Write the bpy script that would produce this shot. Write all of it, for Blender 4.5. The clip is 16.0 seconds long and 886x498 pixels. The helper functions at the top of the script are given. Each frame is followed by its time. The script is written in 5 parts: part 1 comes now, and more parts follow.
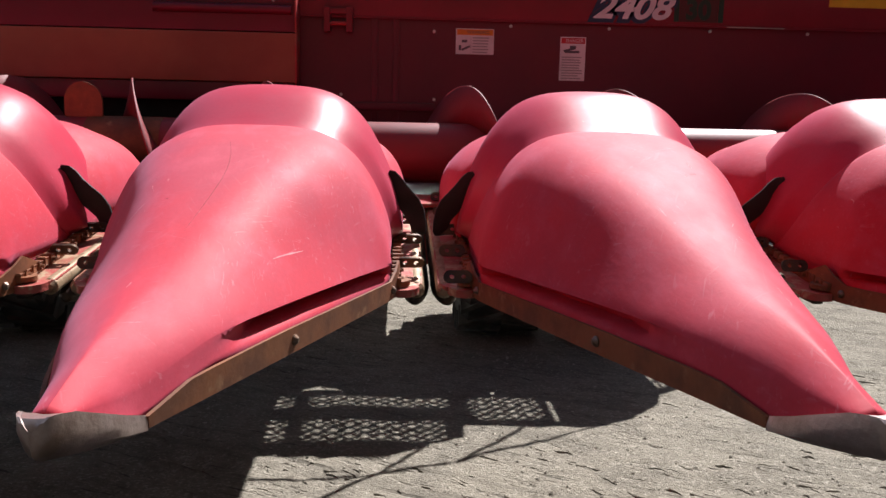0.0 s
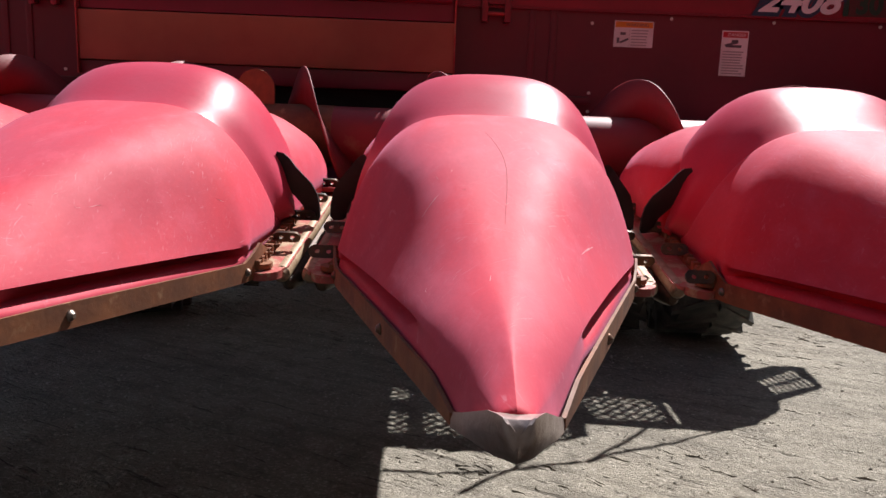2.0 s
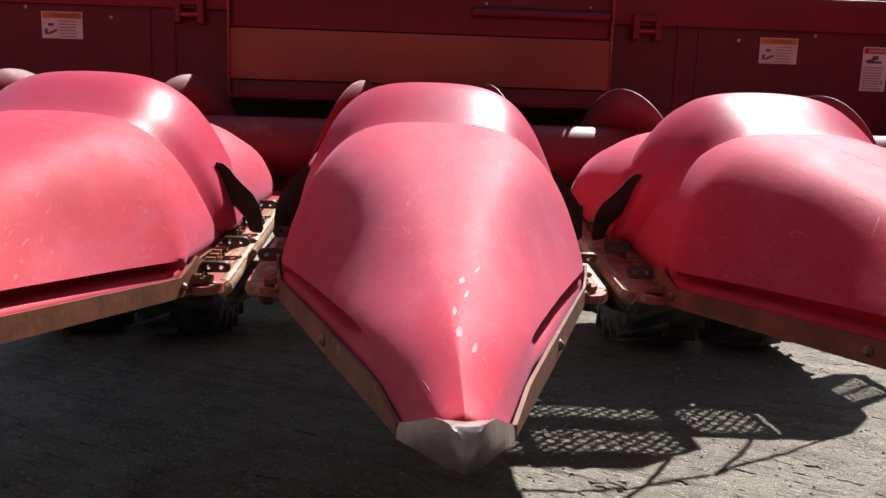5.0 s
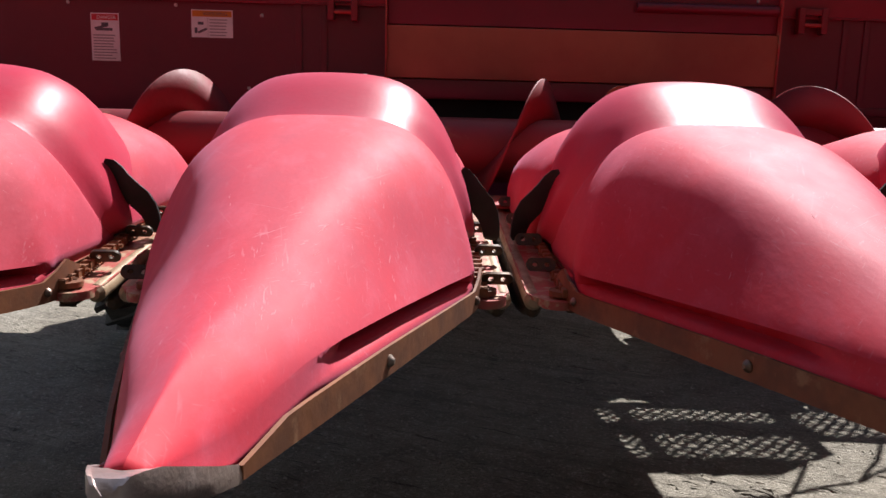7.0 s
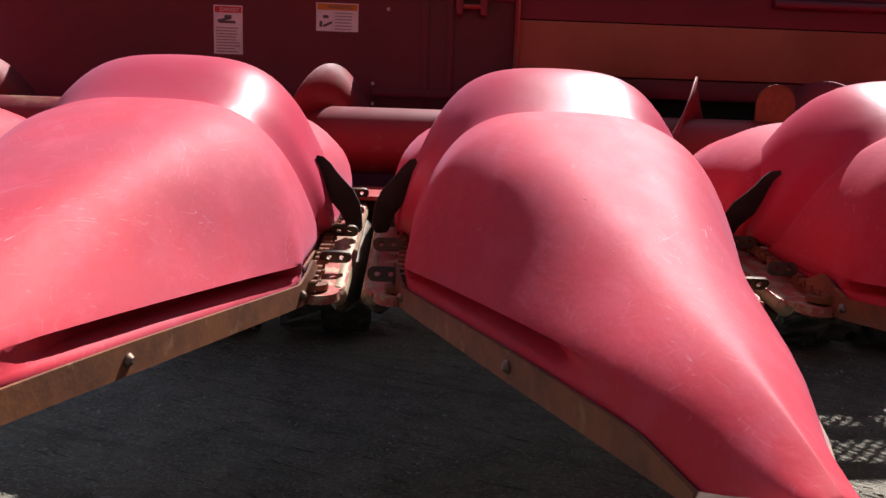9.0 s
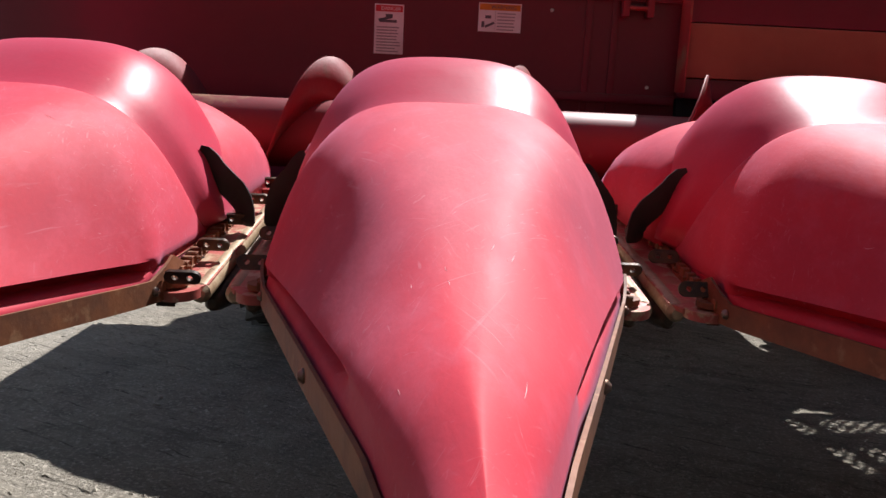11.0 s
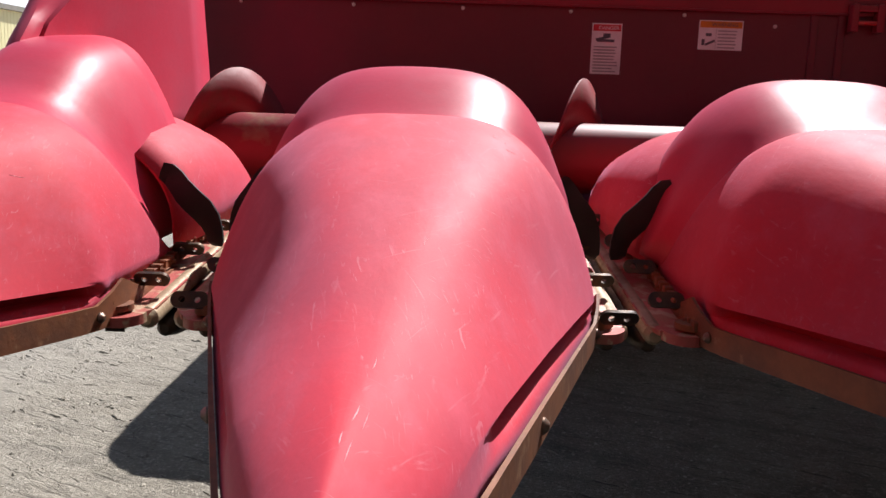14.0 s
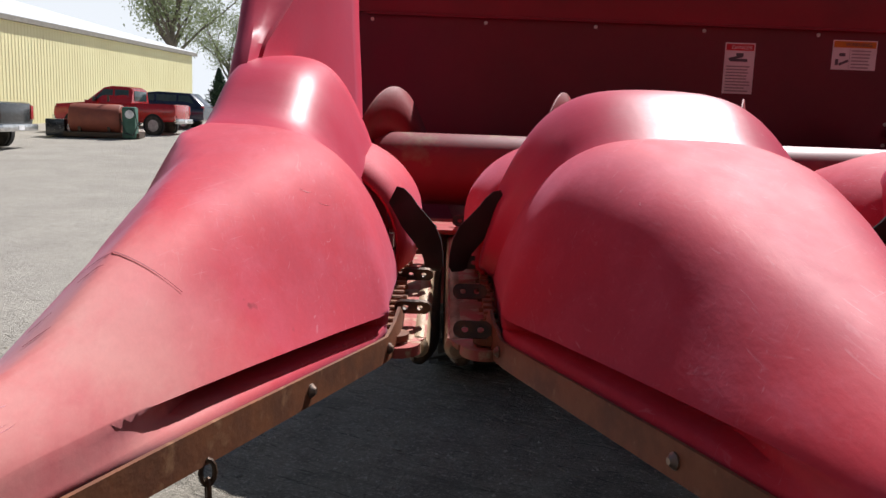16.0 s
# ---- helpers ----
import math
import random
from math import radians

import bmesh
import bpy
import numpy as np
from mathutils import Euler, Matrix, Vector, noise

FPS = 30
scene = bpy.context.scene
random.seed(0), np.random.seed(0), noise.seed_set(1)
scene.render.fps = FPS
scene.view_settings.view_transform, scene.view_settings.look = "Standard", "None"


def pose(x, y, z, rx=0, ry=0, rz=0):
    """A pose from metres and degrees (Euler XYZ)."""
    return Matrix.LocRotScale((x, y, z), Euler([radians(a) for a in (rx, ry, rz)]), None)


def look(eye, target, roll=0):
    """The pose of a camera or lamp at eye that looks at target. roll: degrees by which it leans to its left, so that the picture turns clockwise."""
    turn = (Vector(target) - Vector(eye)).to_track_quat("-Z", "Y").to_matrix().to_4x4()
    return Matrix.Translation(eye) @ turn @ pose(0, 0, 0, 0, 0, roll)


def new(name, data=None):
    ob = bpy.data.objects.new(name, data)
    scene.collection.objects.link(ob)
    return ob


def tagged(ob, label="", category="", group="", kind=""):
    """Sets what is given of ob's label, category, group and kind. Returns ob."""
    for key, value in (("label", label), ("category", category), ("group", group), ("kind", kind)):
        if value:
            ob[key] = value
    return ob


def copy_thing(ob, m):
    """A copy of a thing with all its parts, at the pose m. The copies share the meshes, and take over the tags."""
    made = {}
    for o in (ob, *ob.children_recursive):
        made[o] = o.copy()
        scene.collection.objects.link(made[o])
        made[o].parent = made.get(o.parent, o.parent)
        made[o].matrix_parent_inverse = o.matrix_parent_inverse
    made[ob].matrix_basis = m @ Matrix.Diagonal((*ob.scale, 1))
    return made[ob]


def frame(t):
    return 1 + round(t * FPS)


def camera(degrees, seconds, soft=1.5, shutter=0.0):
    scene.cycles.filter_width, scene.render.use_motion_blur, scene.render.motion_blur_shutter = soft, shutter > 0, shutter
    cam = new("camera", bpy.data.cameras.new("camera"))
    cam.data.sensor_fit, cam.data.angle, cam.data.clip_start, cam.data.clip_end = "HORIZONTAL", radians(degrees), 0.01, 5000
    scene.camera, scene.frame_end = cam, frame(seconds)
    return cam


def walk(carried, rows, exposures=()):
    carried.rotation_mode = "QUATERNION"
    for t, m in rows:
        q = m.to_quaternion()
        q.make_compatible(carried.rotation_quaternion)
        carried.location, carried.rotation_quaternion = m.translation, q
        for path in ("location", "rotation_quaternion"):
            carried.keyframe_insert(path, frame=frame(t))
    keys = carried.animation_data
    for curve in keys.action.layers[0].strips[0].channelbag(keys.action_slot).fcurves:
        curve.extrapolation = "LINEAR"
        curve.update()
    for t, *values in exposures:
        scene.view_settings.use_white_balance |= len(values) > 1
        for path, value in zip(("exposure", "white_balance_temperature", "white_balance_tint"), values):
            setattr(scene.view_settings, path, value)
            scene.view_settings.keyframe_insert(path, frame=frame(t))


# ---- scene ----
cam = camera(56.4, 16.0)
PATH = [
    (0, (1.067, -1.169, 1.716), (1.176, 0.794, 1.351), 1.3),
    (0.5, (0.993, -1.189, 1.711), (1.073, 0.775, 1.342), 1.3),
    (1, (0.903, -1.162, 1.699), (0.909, 0.8, 1.311), 2.0),
    (1.5, (0.786, -1.135, 1.703), (0.763, 0.829, 1.327), 1.5),
    (2, (0.687, -1.121, 1.701), (0.676, 0.842, 1.316), 2.3),
    (2.5, (0.534, -1.126, 1.712), (0.574, 0.837, 1.333), 2.0),
    (3, (0.393, -1.145, 1.71), (0.484, 0.819, 1.344), 1.2),
    (3.5, (0.296, -1.138, 1.707), (0.379, 0.828, 1.351), 2.0),
    (3.7, (0.256, -1.118, 1.7), (0.342, 0.85, 1.355), 2.1),
    (6, (-0.333, -1.058, 1.684), (-0.232, 0.907, 1.328), 1.7),
    (6.5, (-0.465, -1.006, 1.689), (-0.388, 0.959, 1.326), 1.7),
    (7, (-0.581, -0.979, 1.684), (-0.517, 0.988, 1.324), 1.5),
    (7.5, (-0.728, -0.969, 1.688), (-0.628, 0.995, 1.328), 2.4),
    (8, (-0.865, -0.976, 1.683), (-0.747, 0.99, 1.334), 2.0),
    (8.5, (-0.963, -0.962, 1.674), (-0.882, 1.003, 1.306), 2.3),
    (9, (-1.049, -0.908, 1.67), (-0.971, 1.056, 1.303), 2.0),
    (9.5, (-1.168, -0.876, 1.673), (-1.091, 1.09, 1.314), 1.4),
    (10, (-1.295, -0.86, 1.662), (-1.234, 1.104, 1.293), 2.8),
    (10.2, (-1.362, -0.869, 1.668), (-1.299, 1.094, 1.292), 3.0),
    (12.5, (-1.875, -0.759, 1.659), (-1.807, 1.207, 1.299), 1.3),
    (13, (-2.018, -0.767, 1.669), (-1.911, 1.199, 1.321), 1.5),
    (13.5, (-2.138, -0.774, 1.665), (-2.036, 1.195, 1.334), 1.3),
    (14, (-2.225, -0.754, 1.662), (-2.229, 1.217, 1.32), 1.9),
    (14.5, (-2.319, -0.721, 1.662), (-2.359, 1.248, 1.316), 1.6),
    (15, (-2.407, -0.717, 1.665), (-2.433, 1.253, 1.321), 2.2),
    (15.5, (-2.556, -0.726, 1.674), (-2.54, 1.248, 1.35), 2.0),
    (16, (-2.668, -0.726, 1.667), (-2.669, 1.249, 1.355), 2.1),
]
EXPOSURES = [(0.0, 0.88), (5.0, 0.88), (8.0, 0.85), (13.0, 0.81), (14.5, 0.76), (15.5, 0.69), (16.0, 0.52)]
walk(cam, [(t, look(e, a, r)) for t, e, a, r in PATH], EXPOSURES)

# ---- light ----
SUN = Vector((0.45, 0.85, 1.0)).normalized()
world = bpy.data.worlds.new("sky")
scene.world = world
world.use_nodes = True
wn = world.node_tree.nodes
sky = wn.new("ShaderNodeTexSky")
sky.sky_type, sky.sun_disc = "NISHITA", False
sky.sun_elevation, sky.sun_rotation = math.asin(SUN.z), math.atan2(SUN.x, SUN.y)
sky.air_density, sky.dust_density = 1.1, 0.8
wn["Background"].inputs["Strength"].default_value = 0.040
# a pale summer haze all round the horizon
where, axis_z, low_sky, hazy = wn.new("ShaderNodeTexCoord"), wn.new("ShaderNodeSeparateXYZ"), wn.new("ShaderNodeMapRange"), wn.new("ShaderNodeMix")
low_sky.interpolation_type = "SMOOTHSTEP"
low_sky.inputs["From Min"].default_value, low_sky.inputs["From Max"].default_value = 0.36, 0.08
hazy.data_type = "RGBA"
hazy.inputs[7].default_value = (15.4, 16.2, 17.4, 1)
world.node_tree.links.new(where.outputs["Generated"], axis_z.inputs[0])
world.node_tree.links.new(axis_z.outputs[2], low_sky.inputs["Value"])
world.node_tree.links.new(low_sky.outputs[0], hazy.inputs[0])
world.node_tree.links.new(sky.outputs[0], hazy.inputs[6])
world.node_tree.links.new(hazy.outputs[2], wn["Background"].inputs[0])
sun = new("sun", bpy.data.lights.new("sun", "SUN"))
sun.data.energy, sun.data.angle, sun.data.color = 4.55, radians(0.5), (1.0, 0.965, 0.965)
sun.matrix_world = look(SUN * 30, (0, 0, 0))


# ---- materials ----
def shader(name, base, rough=0.5, metal=0.0, second=None, scale=6.0, detail=6.0, low=0.4, high=0.62, bump=0.0, bump_scale=60.0,
           fine=0.08, coat=0.0, third=None, third_scale=30.0, third_low=0.6, third_high=0.7, rough_var=0.1, stretch=(1, 1, 1), spec=0.5, scratch=None, worn=None, chalk=0.0):
    """A procedural surface: base colour, patches of a second and specks of a third, fine grain, and relief."""
    m = bpy.data.materials.new(name)
    m.use_nodes = True
    nt = m.node_tree
    n, l = nt.nodes, nt.links
    b = n["Principled BSDF"]
    b.inputs["Metallic"].default_value = metal
    b.inputs["Coat Weight"].default_value = coat
    b.inputs["Coat Roughness"].default_value = 0.12
    b.inputs["Specular IOR Level"].default_value = spec
    b.inputs["Sheen Weight"].default_value, b.inputs["Sheen Roughness"].default_value = chalk, 0.6
    b.inputs["Sheen Tint"].default_value = (0.86, 0.66, 1.0, 1)
    tc = n.new("ShaderNodeTexCoord")
    mp = n.new("ShaderNodeMapping")
    mp.inputs["Scale"].default_value = stretch
    own = n.new("ShaderNodeObjectInfo")
    shift = n.new("ShaderNodeVectorMath")
    shift.operation, shift.inputs[1].default_value = "MULTIPLY_ADD", (9.0, 5.0, 7.0)
    l.new(own.outputs["Random"], shift.inputs[0])
    l.new(tc.outputs["Object"], shift.inputs[2])
    l.new(shift.outputs[0], mp.inputs[0])

    def tex(sc, det=6.0, rough_=0.6):
        t = n.new("ShaderNodeTexNoise")
        t.inputs["Scale"].default_value, t.inputs["Detail"].default_value, t.inputs["Roughness"].default_value = sc, det, rough_
        l.new(mp.outputs[0], t.inputs["Vector"])
        return t.outputs["Fac"]

    def ramp(fac, a, c):
        r = n.new("ShaderNodeMapRange")
        r.inputs["From Min"].default_value, r.inputs["From Max"].default_value = a, c
        l.new(fac, r.inputs["Value"])
        return r.outputs[0]

    def mix(fac, a, c, kind="MIX"):
        x = n.new("ShaderNodeMix")
        x.data_type, x.blend_type = "RGBA", kind
        for key, v in ((0, fac), (6, a), (7, c)):
            if isinstance(v, (int, float)):
                x.inputs[key].default_value = v
            elif isinstance(v, tuple):
                x.inputs[key].default_value = (*v, 1)
            else:
                l.new(v, x.inputs[key])
        return x.outputs[2]

    large = tex(scale, detail)
    col = mix(ramp(large, low, high), base, second or tuple(0.8 * c for c in base))
    if third:
        col = mix(ramp(tex(third_scale, 5.0), third_low, third_high), col, third)
    if scratch:
        for turn, sx, lo, amount, run, curl in ((0.5, 190.0, 0.64, 0.26, 5.0, 0.5), (-0.35, 160.0, 0.65, 0.24, 5.0, 0.5), (1.2, 210.0, 0.66, 0.24, 5.0, 0.5),
                                                (-0.9, 240.0, 0.65, 0.24, 5.0, 0.5), (0.2, 150.0, 0.63, 0.36, 18.0, 1.6), (-0.6, 130.0, 0.64, 0.36, 15.0, 1.8)):
            sm = n.new("ShaderNodeMapping")
            sm.vector_type = "TEXTURE"
            sm.inputs["Rotation"].default_value = (0.15, 0.1, turn)
            sm.inputs["Scale"].default_value = (1 / sx, 1 / run, 2.5 / sx)
            l.new(shift.outputs[0], sm.inputs[0])
            st = n.new("ShaderNodeTexNoise")
            st.inputs["Scale"].default_value, st.inputs["Detail"].default_value, st.inputs["Distortion"].default_value = 1.0, 3.0, curl
            l.new(sm.outputs[0], st.inputs["Vector"])
            patch = n.new("ShaderNodeMath")
            patch.operation = "MULTIPLY"
            l.new(ramp(st.outputs["Fac"], lo, lo + 0.12), patch.inputs[0])
            area = n.new("ShaderNodeMath")
            area.operation, area.inputs[1].default_value = "MULTIPLY", amount
            l.new(ramp(tex(4.5 + turn, 4.0), 0.46, 0.66), area.inputs[0])
            l.new(area.outputs[0], patch.inputs[1])
            col = mix(patch.outputs[0], col, scratch)
    if worn:
        axis = n.new("ShaderNodeSeparateXYZ")
        l.new(tc.outputs["Object"], axis.inputs[0])
        edge = n.new("ShaderNodeMath")
        edge.operation, edge.inputs[1].default_value = "MULTIPLY_ADD", 0.30
        l.new(tex(4.0, 4.0), edge.inputs[0])
        l.new(axis.outputs[1], edge.inputs[2])
        rubbed = n.new("ShaderNodeMath")
        rubbed.operation = "MULTIPLY"
        l.new(ramp(edge.outputs[0], 0.30, 0.10), rubbed.inputs[0])
        l.new(ramp(tex(7.0, 6.0), 0.10, 0.5), rubbed.inputs[1])
        col = mix(rubbed.outputs[0], col, worn)
        col = mix(ramp(tex(16.0, 3.0), 0.70, 0.74), col, tuple(0.55 * c for c in base))
    grain = n.new("ShaderNodeMapRange")
    grain.inputs["To Min"].default_value, grain.inputs["To Max"].default_value = 1 - fine, 1 + fine
    l.new(tex(bump_scale * 2, 3.0), grain.inputs["Value"])
    hsv = n.new("ShaderNodeHueSaturation")
    l.new(grain.outputs[0], hsv.inputs["Value"])
    l.new(col, hsv.inputs["Color"])
    l.new(hsv.outputs[0], b.inputs["Base Color"])
    rr = n.new("ShaderNodeMapRange")
    rr.inputs["To Min"].default_value, rr.inputs["To Max"].default_value = max(0.02, rough - rough_var), min(1, rough + rough_var)
    l.new(tex(scale * 4, 5.0), rr.inputs["Value"])
    l.new(rr.outputs[0], b.inputs["Roughness"])
    if bump:
        bp = n.new("ShaderNodeBump")
        bp.inputs["Strength"].default_value, bp.inputs["Distance"].default_value = bump, 0.01
        l.new(tex(bump_scale, 6.0), bp.inputs["Height"])
        l.new(bp.outputs[0], b.inputs["Normal"])
    return m


POLY_LOOK = dict(chalk=0.15, rough=0.66, second=(0.50, 0.025, 0.046), scale=3.2, third=(0.60, 0.056, 0.088), third_scale=14, third_low=0.48, third_high=0.8,
                 bump=0.05, bump_scale=70, spec=0.30, rough_var=0.08, stretch=(1.6, 0.7, 1), scratch=(0.72, 0.36, 0.41))
POLY = shader("red_poly", (0.60, 0.0120, 0.025), **POLY_LOOK)
WORN = shader("red_poly_worn_nose", (0.60, 0.0120, 0.025), worn=(0.56, 0.20, 0.175), **POLY_LOOK)
GLOSS = shader("red_poly_glossy", (0.55, 0.026, 0.056), 0.42, spec=0.17, chalk=0.10, second=(0.54, 0.046, 0.08), scale=5, third=(0.64, 0.13, 0.15), third_scale=44,
               third_low=0.7, third_high=0.8, bump=0.03, bump_scale=60, rough_var=0.06)
RED = shader("red_paint", (0.25, 0.015, 0.030), 0.36, second=(0.21, 0.016, 0.028), scale=3, bump=0.05, bump_scale=14)
RED_OLD = shader("red_paint_worn", (0.42, 0.04, 0.04), 0.5, second=(0.36, 0.18, 0.11), scale=9, low=0.5, high=0.66, bump=0.1)
TUBE = shader("auger_paint", (0.25, 0.016, 0.026), 0.5, second=(0.20, 0.022, 0.03), scale=3, third=(0.26, 0.12, 0.07), third_scale=5, third_low=0.6, third_high=0.68, bump=0.05, bump_scale=14)
FLIGHT = shader("worn_flighting", (0.23, 0.016, 0.022), 0.62, 0.0, second=(0.17, 0.05, 0.03), scale=6, low=0.55, high=0.7, bump=0.1)
MAROON = shader("maroon_paint", (0.170, 0.011, 0.028), 0.34, second=(0.145, 0.012, 0.028), scale=3, bump=0.04, bump_scale=10)
# dusty maroon paint with the reflection of sunlit ground mixed into its colour
TAN = shader("dusty_ground_reflection", (0.36, 0.105, 0.060), 0.38, second=(0.30, 0.07, 0.045), scale=3, bump=0.04, bump_scale=8)
RUST = shader("rusty_steel", (0.25, 0.088, 0.032), 0.65, 0.0, second=(0.16, 0.058, 0.026), scale=14, third=(0.31, 0.155, 0.075), third_scale=26, bump=0.08, bump_scale=70)
STEEL = shader("worn_steel", (0.56, 0.46, 0.44), 0.36, 0.78, second=(0.34, 0.24, 0.19), scale=16, low=0.45, high=0.75, bump=0.15, bump_scale=80)
BOLT = shader("bolt_steel", (0.3, 0.24, 0.2), 0.45, 0.8, second=(0.2, 0.12, 0.08), scale=40)
ZINC = shader("zinc_bolt", (0.75, 0.73, 0.72), 0.4, 0.6, scale=40)
RUBBER = shader("black_rubber", (0.02, 0.02, 0.022), 0.62, second=(0.03, 0.029, 0.03), scale=12, bump=0.15, bump_scale=60)
IRON = shader("dark_iron", (0.05, 0.04, 0.035), 0.5, 0.5, second=(0.12, 0.07, 0.04), scale=24, bump=0.2)
BARE = shader("bare_worn_steel", (0.44, 0.33, 0.21), 0.5, 0.2, second=(0.30, 0.20, 0.12), scale=18, third=(0.2, 0.12, 0.07), third_scale=40, bump=0.2, bump_scale=60)
DECK = shader("worn_deck_steel", (0.44, 0.095, 0.080), 0.5, 0.1, second=(0.36, 0.17, 0.10), scale=9, low=0.5, high=0.62, third=(0.48, 0.34, 0.22), third_scale=25, third_low=0.52, third_high=0.6, bump=0.3, bump_scale=50)
TYRE = shader("dusty_tyre", (0.035, 0.033, 0.03), 0.85, second=(0.09, 0.08, 0.065), scale=6, bump=0.3, bump_scale=40)
def dirt_material():
    m = bpy.data.materials.new("yard_dirt")
    m.use_nodes = True
    n, l = m.node_tree.nodes, m.node_tree.links
    b = n["Principled BSDF"]
    b.inputs["Roughness"].default_value, b.inputs["Specular IOR Level"].default_value = 0.95, 0.15
    geo = n.new("ShaderNodeNewGeometry")

    def tex(scale, detail=8.0, rough=0.65, kind="ShaderNodeTexNoise"):
        t = n.new(kind)
        t.inputs["Scale"].default_value = scale
        if kind == "ShaderNodeTexNoise":
            t.inputs["Detail"].default_value, t.inputs["Roughness"].default_value = detail, rough
        l.new(geo.outputs["Position"], t.inputs["Vector"])
        return t.outputs[0]

    def ramp(v, a, c, lo=0.0, hi=1.0):
        r = n.new("ShaderNodeMapRange")
        for key, val in (("From Min", a), ("From Max", c), ("To Min", lo), ("To Max", hi)):
            r.inputs[key].default_value = val
        l.new(v, r.inputs["Value"])
        return r.outputs[0]

    def mix(f, a, c):
        x = n.new("ShaderNodeMix")
        x.data_type = "RGBA"
        l.new(f, x.inputs[0])
        for key, v in ((6, a), (7, c)):
            if isinstance(v, tuple):
                x.inputs[key].default_value = (*v, 1)
            else:
                l.new(v, x.inputs[key])
        return x.outputs[2]

    col = mix(ramp(tex(0.8), 0.35, 0.65), (0.31, 0.280, 0.225), (0.245, 0.224, 0.182))
    axis = n.new("ShaderNodeSeparateXYZ")
    l.new(geo.outputs["Position"], axis.inputs[0])
    worn = n.new("ShaderNodeMath")
    worn.operation, worn.inputs[1].default_value = "MULTIPLY_ADD", 3.0
    l.new(tex(0.5), worn.inputs[0])
    l.new(axis.outputs[0], worn.inputs[2])
    col = mix(ramp(tex(5.0), 0.45, 0.70, 0.0, 0.8), col, (0.165, 0.149, 0.123))
    col = mix(ramp(tex(52.0, 4.0), 0.52, 0.68, 0.0, 0.8), col, (0.52, 0.474, 0.40))
    col = mix(ramp(tex(14.0, 8.0), 0.56, 0.72, 0.0, 0.75), col, (0.14, 0.12, 0.095))
    col = mix(ramp(tex(85.0, 3.0), 0.60, 0.70, 0.0, 0.75), col, (0.09, 0.08, 0.065))

    def streak(turn, across, along, seed):
        """Long thin cracks and scrapes in one direction, a mask for painting them with their shade."""
        mp = n.new("ShaderNodeMapping")
        mp.inputs["Location"].default_value, mp.inputs["Rotation"].default_value = (seed, seed, 0), (0, 0, turn)
        mp.vector_type = "TEXTURE"
        mp.inputs["Scale"].default_value = (1 / along, 1 / across, 1)
        l.new(geo.outputs["Position"], mp.inputs[0])
        t = n.new("ShaderNodeTexNoise")
        t.inputs["Scale"].default_value, t.inputs["Detail"].default_value, t.inputs["Distortion"].default_value = 1.0, 3.0, 0.6
        l.new(mp.outputs[0], t.inputs["Vector"])
        return t.outputs[0]

    marks = streak(-0.55, 34.0, 4.0, 0.0)
    # narrow lug marks, with the shadow of their edges painted into the colour
    col = mix(ramp(marks, 0.63, 0.70, 0.0, 0.8), col, (0.075, 0.066, 0.054))
    col = mix(ramp(streak(-0.5, 9.0, 0.8, 4.0), 0.52, 0.66, 0.0, 0.45), col, (0.15, 0.135, 0.11))
    smooth_yard = mix(ramp(tex(0.7, 5.0), 0.35, 0.65), (0.47, 0.44, 0.39), (0.39, 0.365, 0.325))
    smooth_yard = mix(ramp(tex(12.0, 6.0), 0.45, 0.75, 0.0, 0.5), smooth_yard, (0.26, 0.24, 0.21))
    smooth_yard = mix(ramp(tex(70.0, 4.0), 0.54, 0.68, 0.0, 0.6), smooth_yard, (0.16, 0.15, 0.135))
    col = mix(ramp(worn.outputs[0], -1.8, -4.6, 0.0, 0.8), col, smooth_yard)
    # unseen ground before the header is made dark to cut bounced light
    bounce_cut = n.new("ShaderNodeMath")
    bounce_cut.operation, bounce_cut.inputs[1].default_value = "MULTIPLY_ADD", 1.2
    l.new(tex(0.9), bounce_cut.inputs[0])
    l.new(axis.outputs[1], bounce_cut.inputs[2])
    dark_ground = mix(ramp(tex(30.0, 5.0), 0.4, 0.7), (0.055, 0.054, 0.052), (0.10, 0.097, 0.09))
    col = mix(ramp(bounce_cut.outputs[0], 1.15, 0.65), col, dark_ground)
    l.new(col, b.inputs["Base Color"])
    add = n.new("ShaderNodeMath")
    add.operation = "ADD"
    l.new(ramp(tex(9.0, 10.0, 0.7), 0.2, 0.8, 0.0, 1.6), add.inputs[0])
    l.new(ramp(tex(70.0, 3.0), 0.3, 0.8, 0.0, 1.0), add.inputs[1])
    carve = n.new("ShaderNodeMath")
    carve.operation = "SUBTRACT"
    l.new(add.outputs[0], carve.inputs[0])
    l.new(ramp(marks, 0.56, 0.70, 0.0, 1.2), carve.inputs[1])
    bp = n.new("ShaderNodeBump")
    bp.inputs["Strength"].default_value, bp.inputs["Distance"].default_value = 0.55, 0.02
    l.new(carve.outputs[0], bp.inputs["Height"])
    l.new(bp.outputs[0], b.inputs["Normal"])
    return m


DIRT = dirt_material()
STONE = shader("gravel", (0.50, 0.46, 0.38), 0.9, second=(0.20, 0.18, 0.15), scale=3, bump=0.2, bump_scale=100, spec=0.2)
# near-black colour that stands in for the shade inside openings
BLACK = shader("painted_gap_shade", (0.01, 0.01, 0.01), 0.8)
WHITE = shader("decal_white", (0.84, 0.83, 0.84), 0.4, fine=0.03)
ORANGE = shader("decal_orange", (0.75, 0.28, 0.03), 0.4, fine=0.03)
SIGNAL = shader("decal_red", (0.6, 0.03, 0.05), 0.4, fine=0.03)
